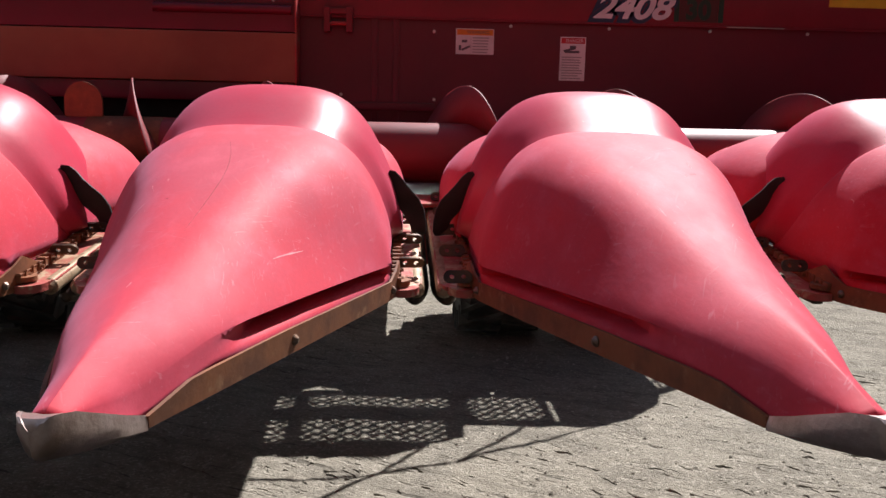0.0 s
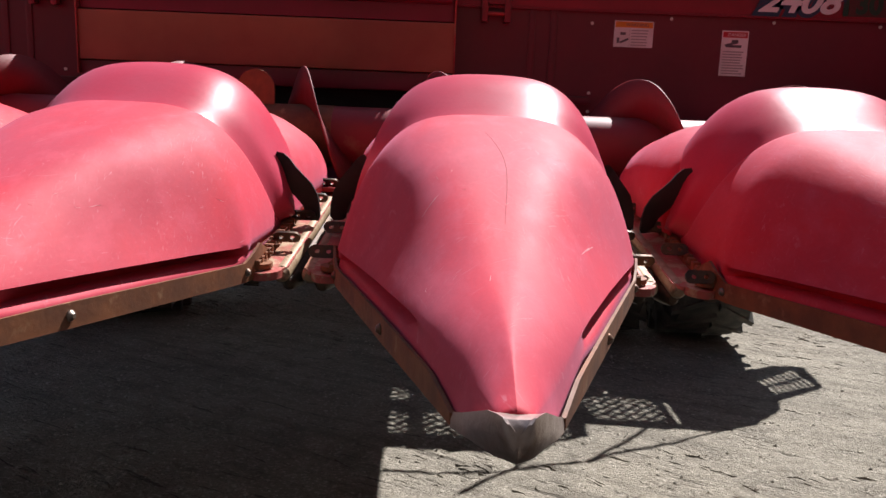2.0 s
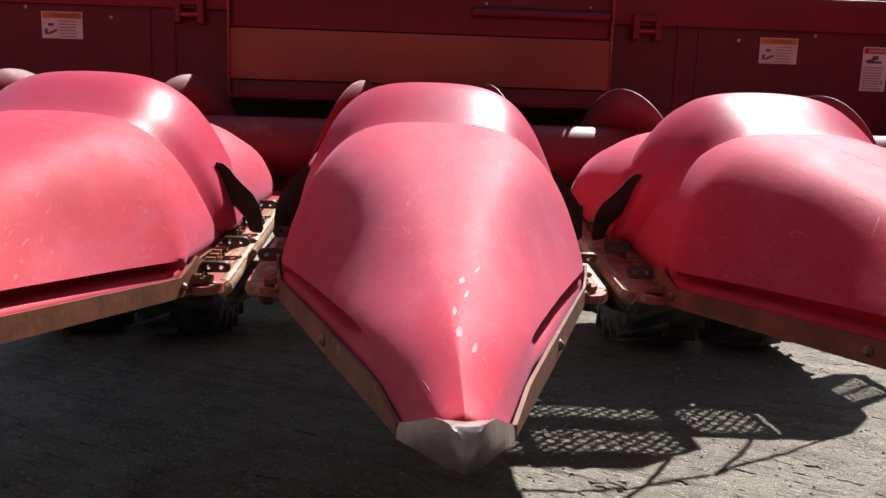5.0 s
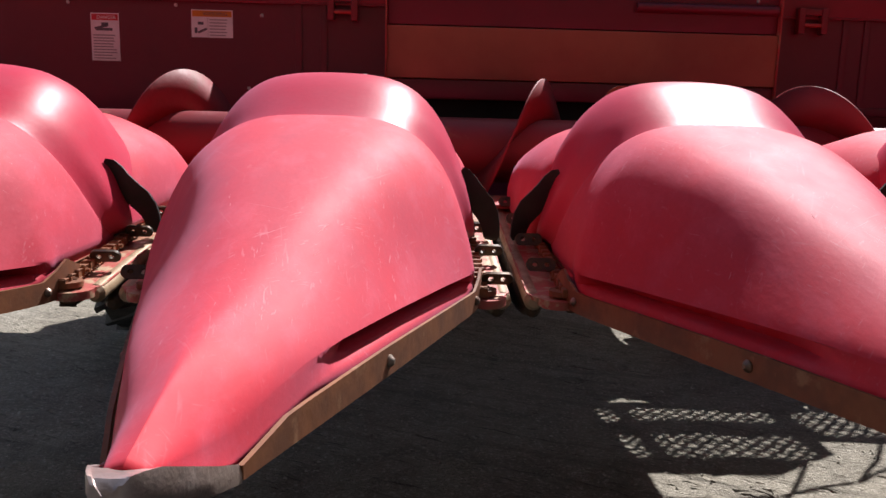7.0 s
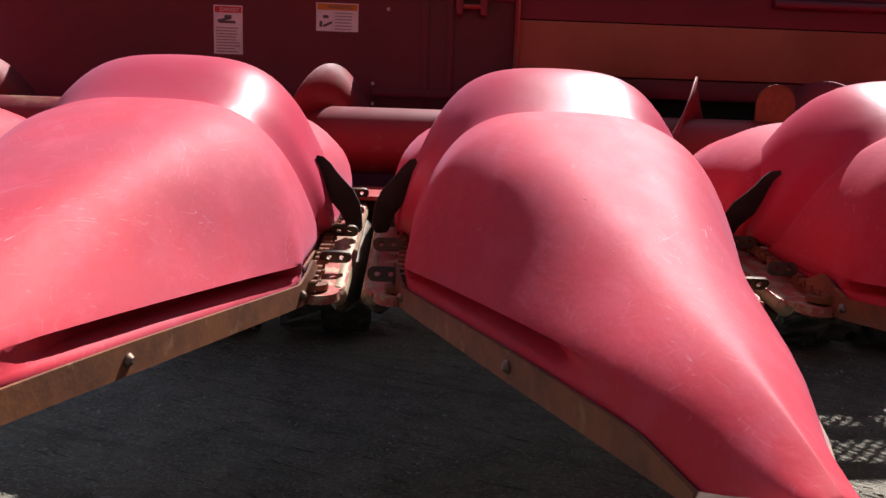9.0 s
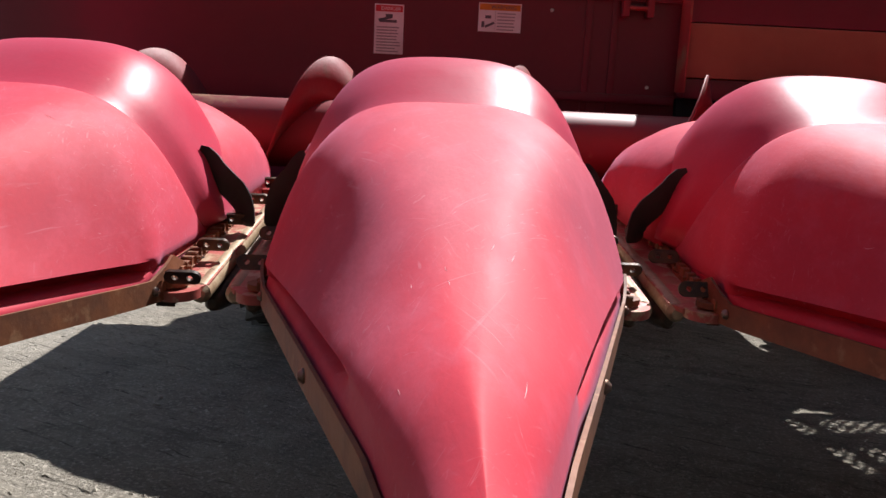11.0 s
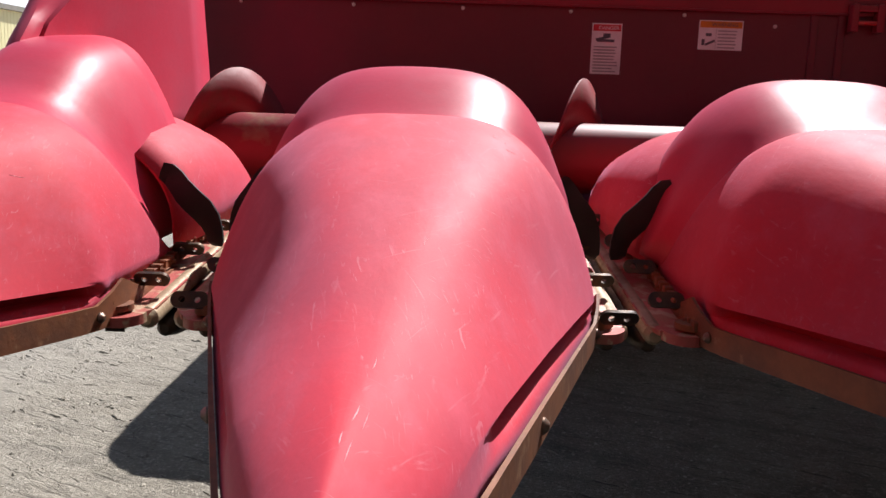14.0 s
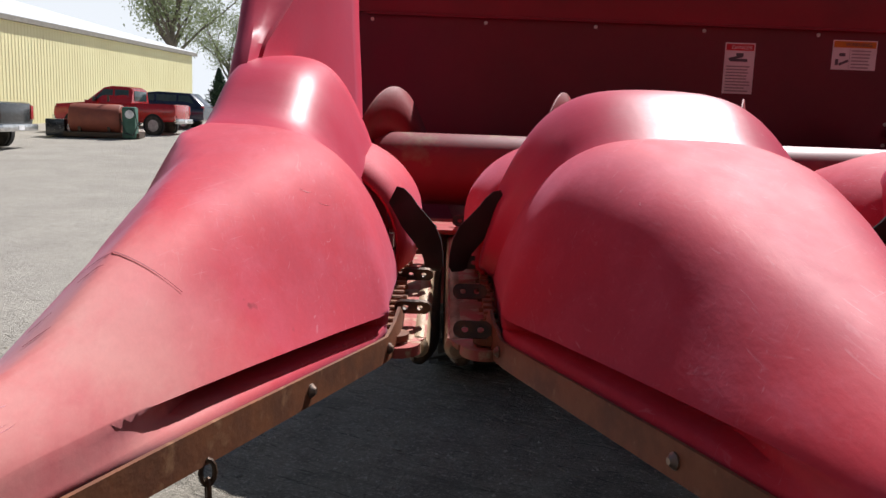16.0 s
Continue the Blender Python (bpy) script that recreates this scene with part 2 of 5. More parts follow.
INK = shader("decal_ink", (0.12, 0.12, 0.14), 0.5, fine=0.03)
GREY_INK = shader("decal_grey", (0.42, 0.42, 0.44), 0.5, fine=0.03)
NAVY = shader("decal_navy", (0.03, 0.05, 0.10), 0.4, fine=0.03)
GREEN = shader("decal_green", (0.02, 0.05, 0.03), 0.4, fine=0.03)
DARK_RED = shader("decal_dark_red", (0.10, 0.02, 0.02), 0.4, fine=0.03)
YELLOW = shader("decal_yellow", (0.75, 0.45, 0.03), 0.4, fine=0.03)
SIDING = shader("yellow_siding", (0.90, 0.84, 0.48), 0.5, second=(0.87, 0.80, 0.45), scale=0.5, fine=0.04)
ROOF = shader("white_roof", (0.75, 0.76, 0.78), 0.45, second=(0.68, 0.69, 0.7), scale=0.6)
TRIM = shader("grey_trim", (0.30, 0.28, 0.24), 0.6)
CAR_RED = shader("car_red", (0.50, 0.016, 0.018), 0.25, coat=0.6)
CAR_BLACK = shader("car_black", (0.025, 0.027, 0.03), 0.25, coat=0.6)
CAR_NAVY = shader("car_navy", (0.015, 0.02, 0.05), 0.25, coat=0.6)
ALLOY = shader("wheel_alloy", (0.62, 0.62, 0.62), 0.4, 0.3)
CHROME = shader("bumper_chrome", (0.7, 0.7, 0.7), 0.2, 0.9)
GLASS = shader("car_glass", (0.05, 0.08, 0.08), 0.08)
LAMP_RED = shader("lamp_red", (0.45, 0.01, 0.015), 0.2)
TANK = shader("tank_paint", (0.33, 0.085, 0.05), 0.55, second=(0.26, 0.07, 0.045), scale=3)
PUMP = shader("pump_green", (0.05, 0.14, 0.10), 0.5)
# near-black surface for the added walls that hold back sky light
SKY_BLOCK = shader("dark_sky_block", (0.045, 0.037, 0.03), 0.85, second=(0.03, 0.025, 0.02), scale=2, stretch=(3, 3, 0.3), bump=0.3)
BARK = shader("bark", (0.17, 0.145, 0.12), 0.9, scale=5, bump=0.4)
LEAF = shader("leaf", (0.11, 0.145, 0.065), 0.6, second=(0.16, 0.19, 0.10), scale=1.5)
for m in (LEAF,):
    n, l = m.node_tree.nodes, m.node_tree.links
    through_leaf, both = n.new("ShaderNodeBsdfTranslucent"), n.new("ShaderNodeMixShader")
    through_leaf.inputs["Color"].default_value = (0.40, 0.47, 0.26, 1)
    both.inputs[0].default_value = 0.45
    l.new(n["Principled BSDF"].outputs[0], both.inputs[1])
    l.new(through_leaf.outputs[0], both.inputs[2])
    l.new(both.outputs[0], n["Material Output"].inputs[0])
LEAF_DARK = shader("leaf_dark", (0.02, 0.045, 0.02), 0.7, second=(0.03, 0.06, 0.025), scale=1.5)


# ---- mesh helpers ----
def link(name, bm, mat, parent=None, label="", smooth=True, auto=35):
    me = bpy.data.meshes.new(name)
    bmesh.ops.recalc_face_normals(bm, faces=bm.faces)
    if smooth:
        for f in bm.faces:
            f.smooth = True
        for e in bm.edges:
            if len(e.link_faces) == 2 and e.calc_face_angle(0) > radians(auto):
                e.smooth = False
    bm.to_mesh(me)
    bm.free()
    me.materials.append(mat)
    ob = new(name, me)
    if parent:
        ob.parent = parent
    if label:
        ob["label"] = label
    return ob


def part(name, bm, mat, parent, label="", smooth=True, auto=35):
    return link(name, bm, mat, parent, label, smooth, auto)


def thing(name, label, category, group="", kind="", at=None):
    ob = new(name)
    if at is not None:
        ob.matrix_basis = at
    return tagged(ob, label, category, group, kind)


def box(bm, x0, x1, y0, y1, z0, z1, bevel=0.0, m=None):
    r = bmesh.ops.create_cube(bm, size=1)
    vs = r["verts"]
    for v in vs:
        v.co = Vector((x0 + (v.co.x + 0.5) * (x1 - x0), y0 + (v.co.y + 0.5) * (y1 - y0), z0 + (v.co.z + 0.5) * (z1 - z0)))
    if bevel:
        es = list({e for v in vs for e in v.link_edges})
        out = bmesh.ops.bevel(bm, geom=es, offset=bevel, segments=2, profile=0.6, affect="EDGES")
        vs = list({v for f in out["faces"] for v in f.verts} | {v for v in vs if v.is_valid})
    if m is not None:
        bmesh.ops.transform(bm, matrix=m, verts=[v for v in vs if v.is_valid])
    return bm


def cyl(bm, a, b, r0, r1=None, seg=16, caps=True):
    a, b = Vector(a), Vector(b)
    r1 = r0 if r1 is None else r1
    d = b - a
    m = Matrix.Translation((a + b) / 2) @ d.to_track_quat("Z", "Y").to_matrix().to_4x4()
    bmesh.ops.create_cone(bm, cap_ends=caps, segments=seg, radius1=r0, radius2=r1, depth=d.length, matrix=m)
    return bm


def loft(bm, rings, closed=False, cap=False):
    rows = [[bm.verts.new(p) for p in ring] for ring in rings]
    n = len(rows[0])
    for a, b in zip(rows, rows[1:]):
        for i in range(n if closed else n - 1):
            j = (i + 1) % n
            bm.faces.new((a[i], a[j], b[j], b[i]))
    if cap:
        bm.faces.new(rows[0])
        bm.faces.new(list(reversed(rows[-1])))
    return bm


def pipe(bm, pts, r, seg=8):
    pts = [Vector(p) for p in pts]
    rings = []
    for i, p in enumerate(pts):
        d = (pts[min(i + 1, len(pts) - 1)] - pts[max(i - 1, 0)]).normalized()
        q = d.to_track_quat("Z", "Y").to_matrix()
        rings.append([p + q @ Vector((r * math.cos(k * math.tau / seg), r * math.sin(k * math.tau / seg), 0)) for k in range(seg)])
    return loft(bm, rings, True, True)


def lerp(table, v):
    """Smooth interpolation in a small table of (place, value)."""
    if v <= table[0][0]:
        return table[0][1]
    for (a, p), (b, q) in zip(table, table[1:]):
        if v <= b:
            f = (v - a) / (b - a)
            return p + (q - p) * f
    return table[-1][1]


def smooth(table, v, w=0.05):
    return sum(lerp(table, v + k * w / 3) for k in (-3, -2, -1, 0, 1, 2, 3)) / 7


def solid(ob, t, offset=-1.0):
    md = ob.modifiers.new("thickness", "SOLIDIFY")
    md.thickness, md.offset = t, offset
    return ob




def rise(x, y):
    """The yard's height: a slight fall towards the machine, then a long gentle climb."""
    near = 0.06 - 0.075 * (max(1.0, min(y, 5.0)) - 2.9)
    if y <= 5:
        return near
    return -0.0975 + 1.35 * (lambda f: f * f * (3 - 2 * f))(min(1, (y - 5) / 50.0))


# ---- ground ----
def tread(x, y):
    """Shallow lug prints of tyres that crossed the yard on a slant."""
    out = 0.0
    for turn, off, width in ((0.28, 1.55, 0.42), (0.28, 2.75, 0.42), (0.20, -4.6, 0.45), (0.20, -3.3, 0.45), (-0.9, 4.6, 0.4)):
        c, s_ = math.cos(turn), math.sin(turn)
        u, v = x * c + y * s_ - off, -x * s_ + y * c
        if abs(u) < width:
            lug = math.sin(math.tau * (v + 0.5 * abs(u)) / 0.15)
            out -= 0.020 * max(0.0, lug - 0.45) * (1 - (abs(u) / width) ** 4) * (0.5 + 0.5 * noise.noise((x * 2, y * 2, 9)))
    return out


def ground():
    bm = bmesh.new()
    def axis(lo, hi, near0, near1, fine):
        out, v = [], near0
        while v < near1:
            out.append(v)
            v += fine
        out.append(near1)
        step, v = fine, near1
        while v < hi:
            step *= 1.25
            v += step
            out.append(min(v, hi))
        step, v = fine, near0
        while v > lo:
            step *= 1.25
            v -= step
            out.insert(0, max(v, lo))
        return out
    xs, ys = axis(-1500, 1500, -6, 4.5, 0.032), axis(-900, 1500, 1.4, 6.6, 0.032)
    rows = []
    for y in ys:
        row = []
        for x in xs:
            z = rise(x, y)
            if -7 < x < 6 and 0 < y < 10:
                z += 0.012 * noise.noise((x * 3, y * 3, 0)) + 0.006 * noise.noise((x * 11, y * 11, 2)) + 0.004 * noise.noise((x * 24, y * 30, 5)) + tread(x, y)
            row.append(bm.verts.new((x, y, z)))
        rows.append(row)
    for a, b in zip(rows, rows[1:]):
        for i in range(len(a) - 1):
            bm.faces.new((a[i], a[i + 1], b[i + 1], b[i]))
    g = link("ground", bm, DIRT)
    return tagged(g, "dry pale packed dirt yard with tyre marks, darkened out of view to cut bounce light", "ground", kind="structure")


ground()


def sky_block_walls():
    """Plain dark unseen walls, added behind the camera and beyond the machine to block sky light."""
    w = link("wall_south", box(bmesh.new(), -12.0, 40.0, -5.9, -5.5, -0.3, 13.0, 0.02), SKY_BLOCK)
    tagged(w, "plain dark unseen wall added behind the camera to block sky light", "wall", kind="structure")
    w = link("wall_east", box(bmesh.new(), 9.0, 9.4, -5.49, 16.0, -0.3, 7.0, 0.02), SKY_BLOCK)
    tagged(w, "plain dark unseen wall added beside the machine to block sky light", "wall", kind="structure")


sky_block_walls()


def gravel():
    """Loose pebbles on the dirt."""
    rnd = random.Random(11)
    verts, faces = [], []
    for k in range(8000):
        x, y = rnd.uniform(-6.2, 4.2), 1.6 + 5.5 * rnd.random() ** 1.6
        r = 0.003 + 0.011 * rnd.random() ** 3.5
        z = rise(x, y) + tread(x, y) + 0.012 * noise.noise((x * 3, y * 3, 0)) + 0.006 * noise.noise((x * 11, y * 11, 2))
        i = len(verts)
        a = rnd.uniform(0, 6.28)
        for j in range(4):
            q = a + j * math.pi / 2
            verts.append((x + r * rnd.uniform(0.7, 1.2) * math.cos(q), y + r * rnd.uniform(0.7, 1.2) * math.sin(q), z + r * rnd.uniform(-0.1, 0.3)))
        verts += [(x + r * rnd.uniform(-0.3, 0.3), y, z + r * rnd.uniform(0.5, 0.9)), (x, y, z - r)]
        for j in range(4):
            faces += [(i + j, i + (j + 1) % 4, i + 4), (i + (j + 1) % 4, i + j, i + 5)]
    me = bpy.data.meshes.new("gravel")
    me.from_pydata(verts, [], faces)
    me.materials.append(STONE)
    tagged(new("gravel", me), "small loose pale pebbles scattered on the dirt yard", "gravel", kind="stuff")


gravel()


def clods():
    """Crumbly ridges left on the dirt by tyre lugs."""
    rnd = random.Random(23)
    verts, faces = [], []
    for k in range(2000):
        x, y = rnd.uniform(-6.0, 4.2), 1.65 + 4.0 * rnd.random() ** 1.5
        if noise.noise((x * 1.3, y * 1.3, 4)) < -0.18:
            continue
        a = -0.68 + rnd.gauss(0, 0.16)
        L, w, h = rnd.uniform(0.012, 0.06), rnd.uniform(0.003, 0.007), 0.002 + 0.006 * rnd.random() ** 2
        z = rise(x, y) + tread(x, y) + 0.012 * noise.noise((x * 3, y * 3, 0)) + 0.006 * noise.noise((x * 11, y * 11, 2)) + 0.004 * noise.noise((x * 24, y * 30, 5))
        u, v = Vector((math.cos(a), math.sin(a), 0)), Vector((-math.sin(a), math.cos(a), 0))
        i = len(verts)
        n = 5
        for j in range(n + 1):
            f = j / n
            c = Vector((x, y, z)) + u * L * (f - 0.5) * 2 + v * rnd.uniform(-0.006, 0.006)
            g = (math.sin(math.pi * f) ** 0.6) * rnd.uniform(0.7, 1.2)
            verts += [c - v * w * 1.3 * g - Vector((0, 0, 0.006)), c + Vector((0, 0, h * g)), c + v * w * 2.2 * g - Vector((0, 0, 0.006))]
        for j in range(n):
            b = i + 3 * j
            faces += [(b, b + 3, b + 4, b + 1), (b + 1, b + 4, b + 5, b + 2)]
    me = bpy.data.meshes.new("soil_ridges")
    me.from_pydata([tuple(v) for v in verts], [], faces)
    me.materials.append(DIRT)
    tagged(new("soil_ridges", me), "crumbly slanting dirt ridges left by tyre lugs", "dirt", kind="stuff")


clods()

# ---- corn header: the row dividers ----
PITCH = 0.762
HALF = [(-0.48, 0.010), (-0.46, 0.018), (-0.43, 0.0265), (-0.355, 0.048), (0.0, 0.154), (0.495, 0.298), (0.525, 0.302), (0.9, 0.301)]
STRAP = [(-0.5, 1.401), (0.0, 1.362), (0.44, 1.328), (0.9, 1.325)]
RIDGE = [(-0.48, 1.420), (-0.44, 1.433), (-0.3, 1.463), (-0.11, 1.489), (0.0, 1.519), (0.24, 1.583), (0.45, 1.628), (0.61, 1.648), (0.9, 1.66)]


SECTION = [(0.0, 1.0), (0.055, 0.997), (0.10, 0.982), (0.14, 0.945), (0.175, 0.88), (0.206, 0.785), (0.234, 0.66), (0.259, 0.51), (0.282, 0.34), (0.301, 0.18), (0.312, 0.07), (0.318, 0.0)]
CAP_SECTION = [(0.0, 1.0), (0.06, 0.995), (0.105, 0.980), (0.145, 0.948), (0.182, 0.888), (0.215, 0.797), (0.243, 0.68), (0.268, 0.535), (0.290, 0.38), (0.306, 0.21), (0.315, 0.09), (0.318, 0.0)]


def section(f, table=SECTION):
    """Half cross-section of the moulded covers: flat top, rounded shoulder, leaning side."""
    v = min(f, 0.9999) * (len(table) - 1)
    i, q = int(v), v - int(v)
    p = [table[max(0, min(len(table) - 1, i + k))] for k in (-1, 0, 1, 2)]
    if i == 0:
        p[0] = (-table[1][0], table[1][1])
    return tuple(0.5 * (2 * p[1][c] + (p[2][c] - p[0][c]) * q + (2 * p[0][c] - 5 * p[1][c] + 4 * p[2][c] - p[3][c]) * q * q + (3 * p[1][c] - p[0][c] - 3 * p[2][c] + p[3][c]) * q ** 3) for c in (0, 1))


def outer(scale, y):
    """How much of the outer half an end divider keeps."""
    return 1.0 if scale == 1.0 else lerp([(-0.4, 0.6), (0.0, 0.36), (0.35, 0.28), (0.6, 0.27), (0.8, 0.24)], y)


def slope_off(v):
    """The end divider's top leans away towards its outer side."""
    c = lerp([(-0.4, 0.03), (-0.1, 0.055), (0.15, 0.05), (0.35, 0.03), (0.55, -0.04), (0.75, -0.2)], v.y)
    if v.x < c:
        v.z = max(1.33, v.z - 0.95 * (c - v.x))
    return v


def nose_point(u, s, side_scale=1.0):
    """u: 0 at the ridge, 1 at the lower flange; s: 0 at the tip, 1 at the rear edge."""
    a = abs(u)
    rear = 0.61 + 0.20 * min(1, a / 0.8) ** 2.2
    y = -0.44 + (rear + 0.44) * s
    w, zt = smooth(HALF, y, 0.022), smooth(RIDGE, min(y, 0.61))
    zb = lerp(STRAP, y) + 0.012 if y > -0.2 else smooth([(-0.47, 1.406), (-0.40, 1.392), (-0.345, 1.378), (-0.29, 1.386), (-0.2, 1.390)], y, 0.03)
    lip = zb + 0.012 + 0.006 * max(0.0, min(1.0, (y + 0.2) / 0.5))
    ramp = max(0.0, min(1.0, (y + (0.27 if side_scale == 1.0 else 0.20)) / 0.31))
    ramp = ramp * ramp * (3 - 2 * ramp)
    shut = max(0.0, min(1.0, (0.468 - y) / 0.012))
    zg = lip + 0.002 + 0.019 * max(0.15, min(1.0, (y + 0.47) / 0.36)) * (1 - 0.25 * max(0, y) / 0.47)
    groove = 0.055 * ramp * shut
    bulge = 0.019 * max(0, min(1, (y - 0.1) / 0.4))
    if a <= 0.8:
        fx, fz = section(a / 0.8)
        tuck = max(0.0, min(1.0, (y - 0.47) / 0.06)) * (1 - fz) ** 2
        k = (w + bulge * (1 - 0.6 * (1 - fz) ** 3) - 0.006 - 0.016 * tuck) / 0.318
        z0 = zg + 0.005
        lean = 0.34 * max(0.0, min(1.0, (0.52 - y) / 0.3)) * fz * (1 - fz)
        # towards the tip the dome turns into a rounded wedge
        wedge = max(0.0, min(1.0, (0.30 - y) / 0.74)) ** 1.2
        xw = 0.318 * max(0.0, 1 - fz) * (1 + 0.85 * fz)
        x, z = (fx * (1 - lean) * (1 - wedge) + xw * wedge) * k, z0 + (zt - z0) * fz
    else:
        if a <= 0.86:
            q, x, z = 0.25, w + bulge * 0.5 - 0.008 - groove * 0.8, zg
        elif a <= 0.92:
            q, x, z = 0.5, w - groove, lip + 0.002
        elif a <= 0.96:
            q, x, z = 0.75, w - 0.003 - 0.010 * shut, lip + 0.001
        else:
            q, x, z = 1.0, w + 0.0005, zb
        x -= 0.018 * max(0.0, min(1.0, (y - 0.47) / 0.06))
        x0, z0 = w + 0.4 * bulge - 0.006, zg + 0.005
        x, z = x * ramp + (1 - ramp) * (x0 + (w + 0.0005 - x0) * q), z * ramp + (1 - ramp) * (z0 + (zb - z0) * q)
    v = Vector((math.copysign(x, u) * (outer(side_scale, y) if u < 0 else 1), y, z))
    return slope_off(v) if side_scale != 1.0 else v


US = [k / 28 * 0.8 for k in range(29)] + [0.85, 0.90, 0.945, 1.0]
US = [-u for u in reversed(US[1:])] + US


def nose_mesh(side_scale=1.0, s0=0, s1=80):
    bm = bmesh.new()
    rings = [[nose_point(u, s / 80, side_scale) for u in US] for s in range(s0, s1 + 1)]
    close = [[Vector((p.x * a, p.y - b, 1.402 + (p.z - 1.402) * c)) for p in rings[0]] for a, b, c in ((0.2, 0.012, 0.3), (0.8, 0.008, 0.9))]
    # the rear edge is rolled down over the cover
    roll = [[Vector((p.x * (1 - a * 0.6), p.y + b, p.z - a)) for p in rings[-1]] for a, b in ((0.0012, 0.0025), (0.0045, 0.0040))]
    loft(bm, close + rings + roll)
    return bm


CAP_Y = [0.590, 0.605, 0.62, 0.64, 0.66, 0.68, 0.70, 0.72, 0.745, 0.77, 0.795, 0.82, 0.845, 0.87, 0.91, 0.95, 0.99, 1.03]
CAP_Z = [(0.58, 1.641), (0.60, 1.6465), (0.63, 1.657), (0.67, 1.677), (0.73, 1.7077), (0.78, 1.726), (0.83, 1.7335), (0.87, 1.733), (0.92, 1.722), (0.98, 1.69), (1.05, 1.60)]


def cap_mesh(side_scale=1.0):
    """The cover behind the nose: it starts just under the nose's rear edge and swells up to a flat crown."""
    bm = bmesh.new()
    rings = []
    for y in CAP_Y:
        zt = smooth(CAP_Z, y, 0.02)
        f = max(0.0, min(1.0, (y - 0.590) / 0.10))
        f = f * f * (3 - 2 * f)
        ring = []
        for k in range(-22, 23):
            u = k / 22
            fx, fz = section(abs(u), CAP_SECTION)
            yy = y + 0.20 * abs(u) ** 2.2 * max(0, 1 - (y - 0.590) / 0.5)
            c = Vector((math.copysign(fx * 0.312 / 0.318, u) * (outer(side_scale, yy) if u < 0 else 1), yy, 1.385 + (zt - 1.385) * fz))
            e = nose_point(0.8 * u, 1.0, side_scale)
            e = Vector((e.x * 0.988, e.y + (y - 0.61) * 0.9, e.z - 0.0040 * (1 - 0.4 * abs(u)) + (zt - 1.6465) * fz))
            ring.append(e.lerp(c, f))
        rings.append(ring)
    loft(bm, rings)
    return bm


END_RIGHT = [(0.0, 1.0), (0.026, 1.0), (0.056, 0.994), (0.087, 0.975), (0.115, 0.935), (0.138, 0.875), (0.158, 0.80), (0.179, 0.70), (0.197, 0.60), (0.214, 0.48), (0.233, 0.30), (0.252, 0.0)]
END_LEFT = [(0.0, 1.0), (0.008, 1.0), (0.016, 0.998), (0.024, 0.993), (0.032, 0.98), (0.039, 0.955), (0.044, 0.91), (0.047, 0.85), (0.049, 0.70), (0.051, 0.5), (0.053, 0.25), (0.055, 0.0)]
END_Z = [(0.58, 1.630), (0.64, 1.650), (0.70, 1.672), (0.76, 1.710), (0.82, 1.745), (0.88, 1.763), (0.95, 1.775), (1.1, 1.79)]


def end_cap_mesh():
    """The end divider's cover: boxier, with an upright outer wall, and it runs on into the fender."""
    bm = bmesh.new()
    rings = []
    for y in (0.590, 0.615, 0.64, 0.68, 0.72, 0.77, 0.82, 0.87, 0.91, 0.95, 0.99, 1.03, 1.10):
        zt = smooth(END_Z, y, 0.03)
        f = max(0.0, min(1.0, (y - 0.590) / 0.10))
        f = f * f * (3 - 2 * f)
        ring = []
        for k in range(-22, 23):
            u = k / 22
            fx, fz = section(abs(u), END_LEFT if u < 0 else END_RIGHT)
            yy = y + 0.20 * abs(u) ** 2.2 * max(0, 1 - (y - 0.590) / 0.5) * (1.0 if u > 0 else 0.5)
            c = Vector((math.copysign(fx, u), yy, 1.385 + (zt - 1.385) * fz))
            e = nose_point(0.8 * u, 1.0, 0.45)
            e = Vector((e.x * 0.988, e.y + (y - 0.61) * 0.9, e.z - 0.0038 + (zt - smooth(END_Z, 0.60, 0.03)) * fz))
            ring.append(e.lerp(c, f))
        rings.append(ring)
    loft(bm, rings)
    return bm


def hood_mesh(side_scale=1.0):
    bm = bmesh.new()
    rings = []
    for y, zt, w in ((0.84, 1.600, 0.296), (0.94, 1.630, 0.318), (1.08, 1.643, 0.327), (1.2, 1.638, 0.327), (1.32, 1.61, 0.325), (1.40, 1.55, 0.318), (1.44, 1.45, 0.30)):
        ring = []
        for k in range(-14, 15):
            u = k / 14
            th = abs(u) * math.pi / 2
            ring.append(Vector((-0.010 + math.copysign(w * math.sin(th) ** 0.85, u) * (outer(side_scale, y) if u < 0 else 1), y,
                                1.37 + 0.06 * (y - 0.8) + (zt - 1.37 - 0.06 * (y - 0.8)) * max(0, math.cos(th)) ** 0.7)))
        rings.append(ring)
    loft(bm, rings)
    return bm


def strap_mesh(side):
    bm = bmesh.new()
    rings = []
    ys = [-0.345 + k * 0.04 for k in range(21)] + [0.49, 0.52, 0.6, 0.7, 0.8]
    for y in ys:
        x, z, h = smooth(HALF, y, 0.022) + 0.002, lerp(STRAP, y), 0.019
        up = lerp([(-0.345, -0.006), (-0.30, 0.004), (-0.26, 0.013), (-0.1, 0.017), (0.0, 0.019), (0.47, 0.019), (0.51, 0.05), (0.53, 0.05), (0.56, 0.019)], y)
        rings.append([Vector((side * a, y, b)) for a, b in ((x, z - h), (x + 0.005, z - h), (x + 0.005, z + up), (x, z + up))])
    loft(bm, rings, True, True)
    return bm


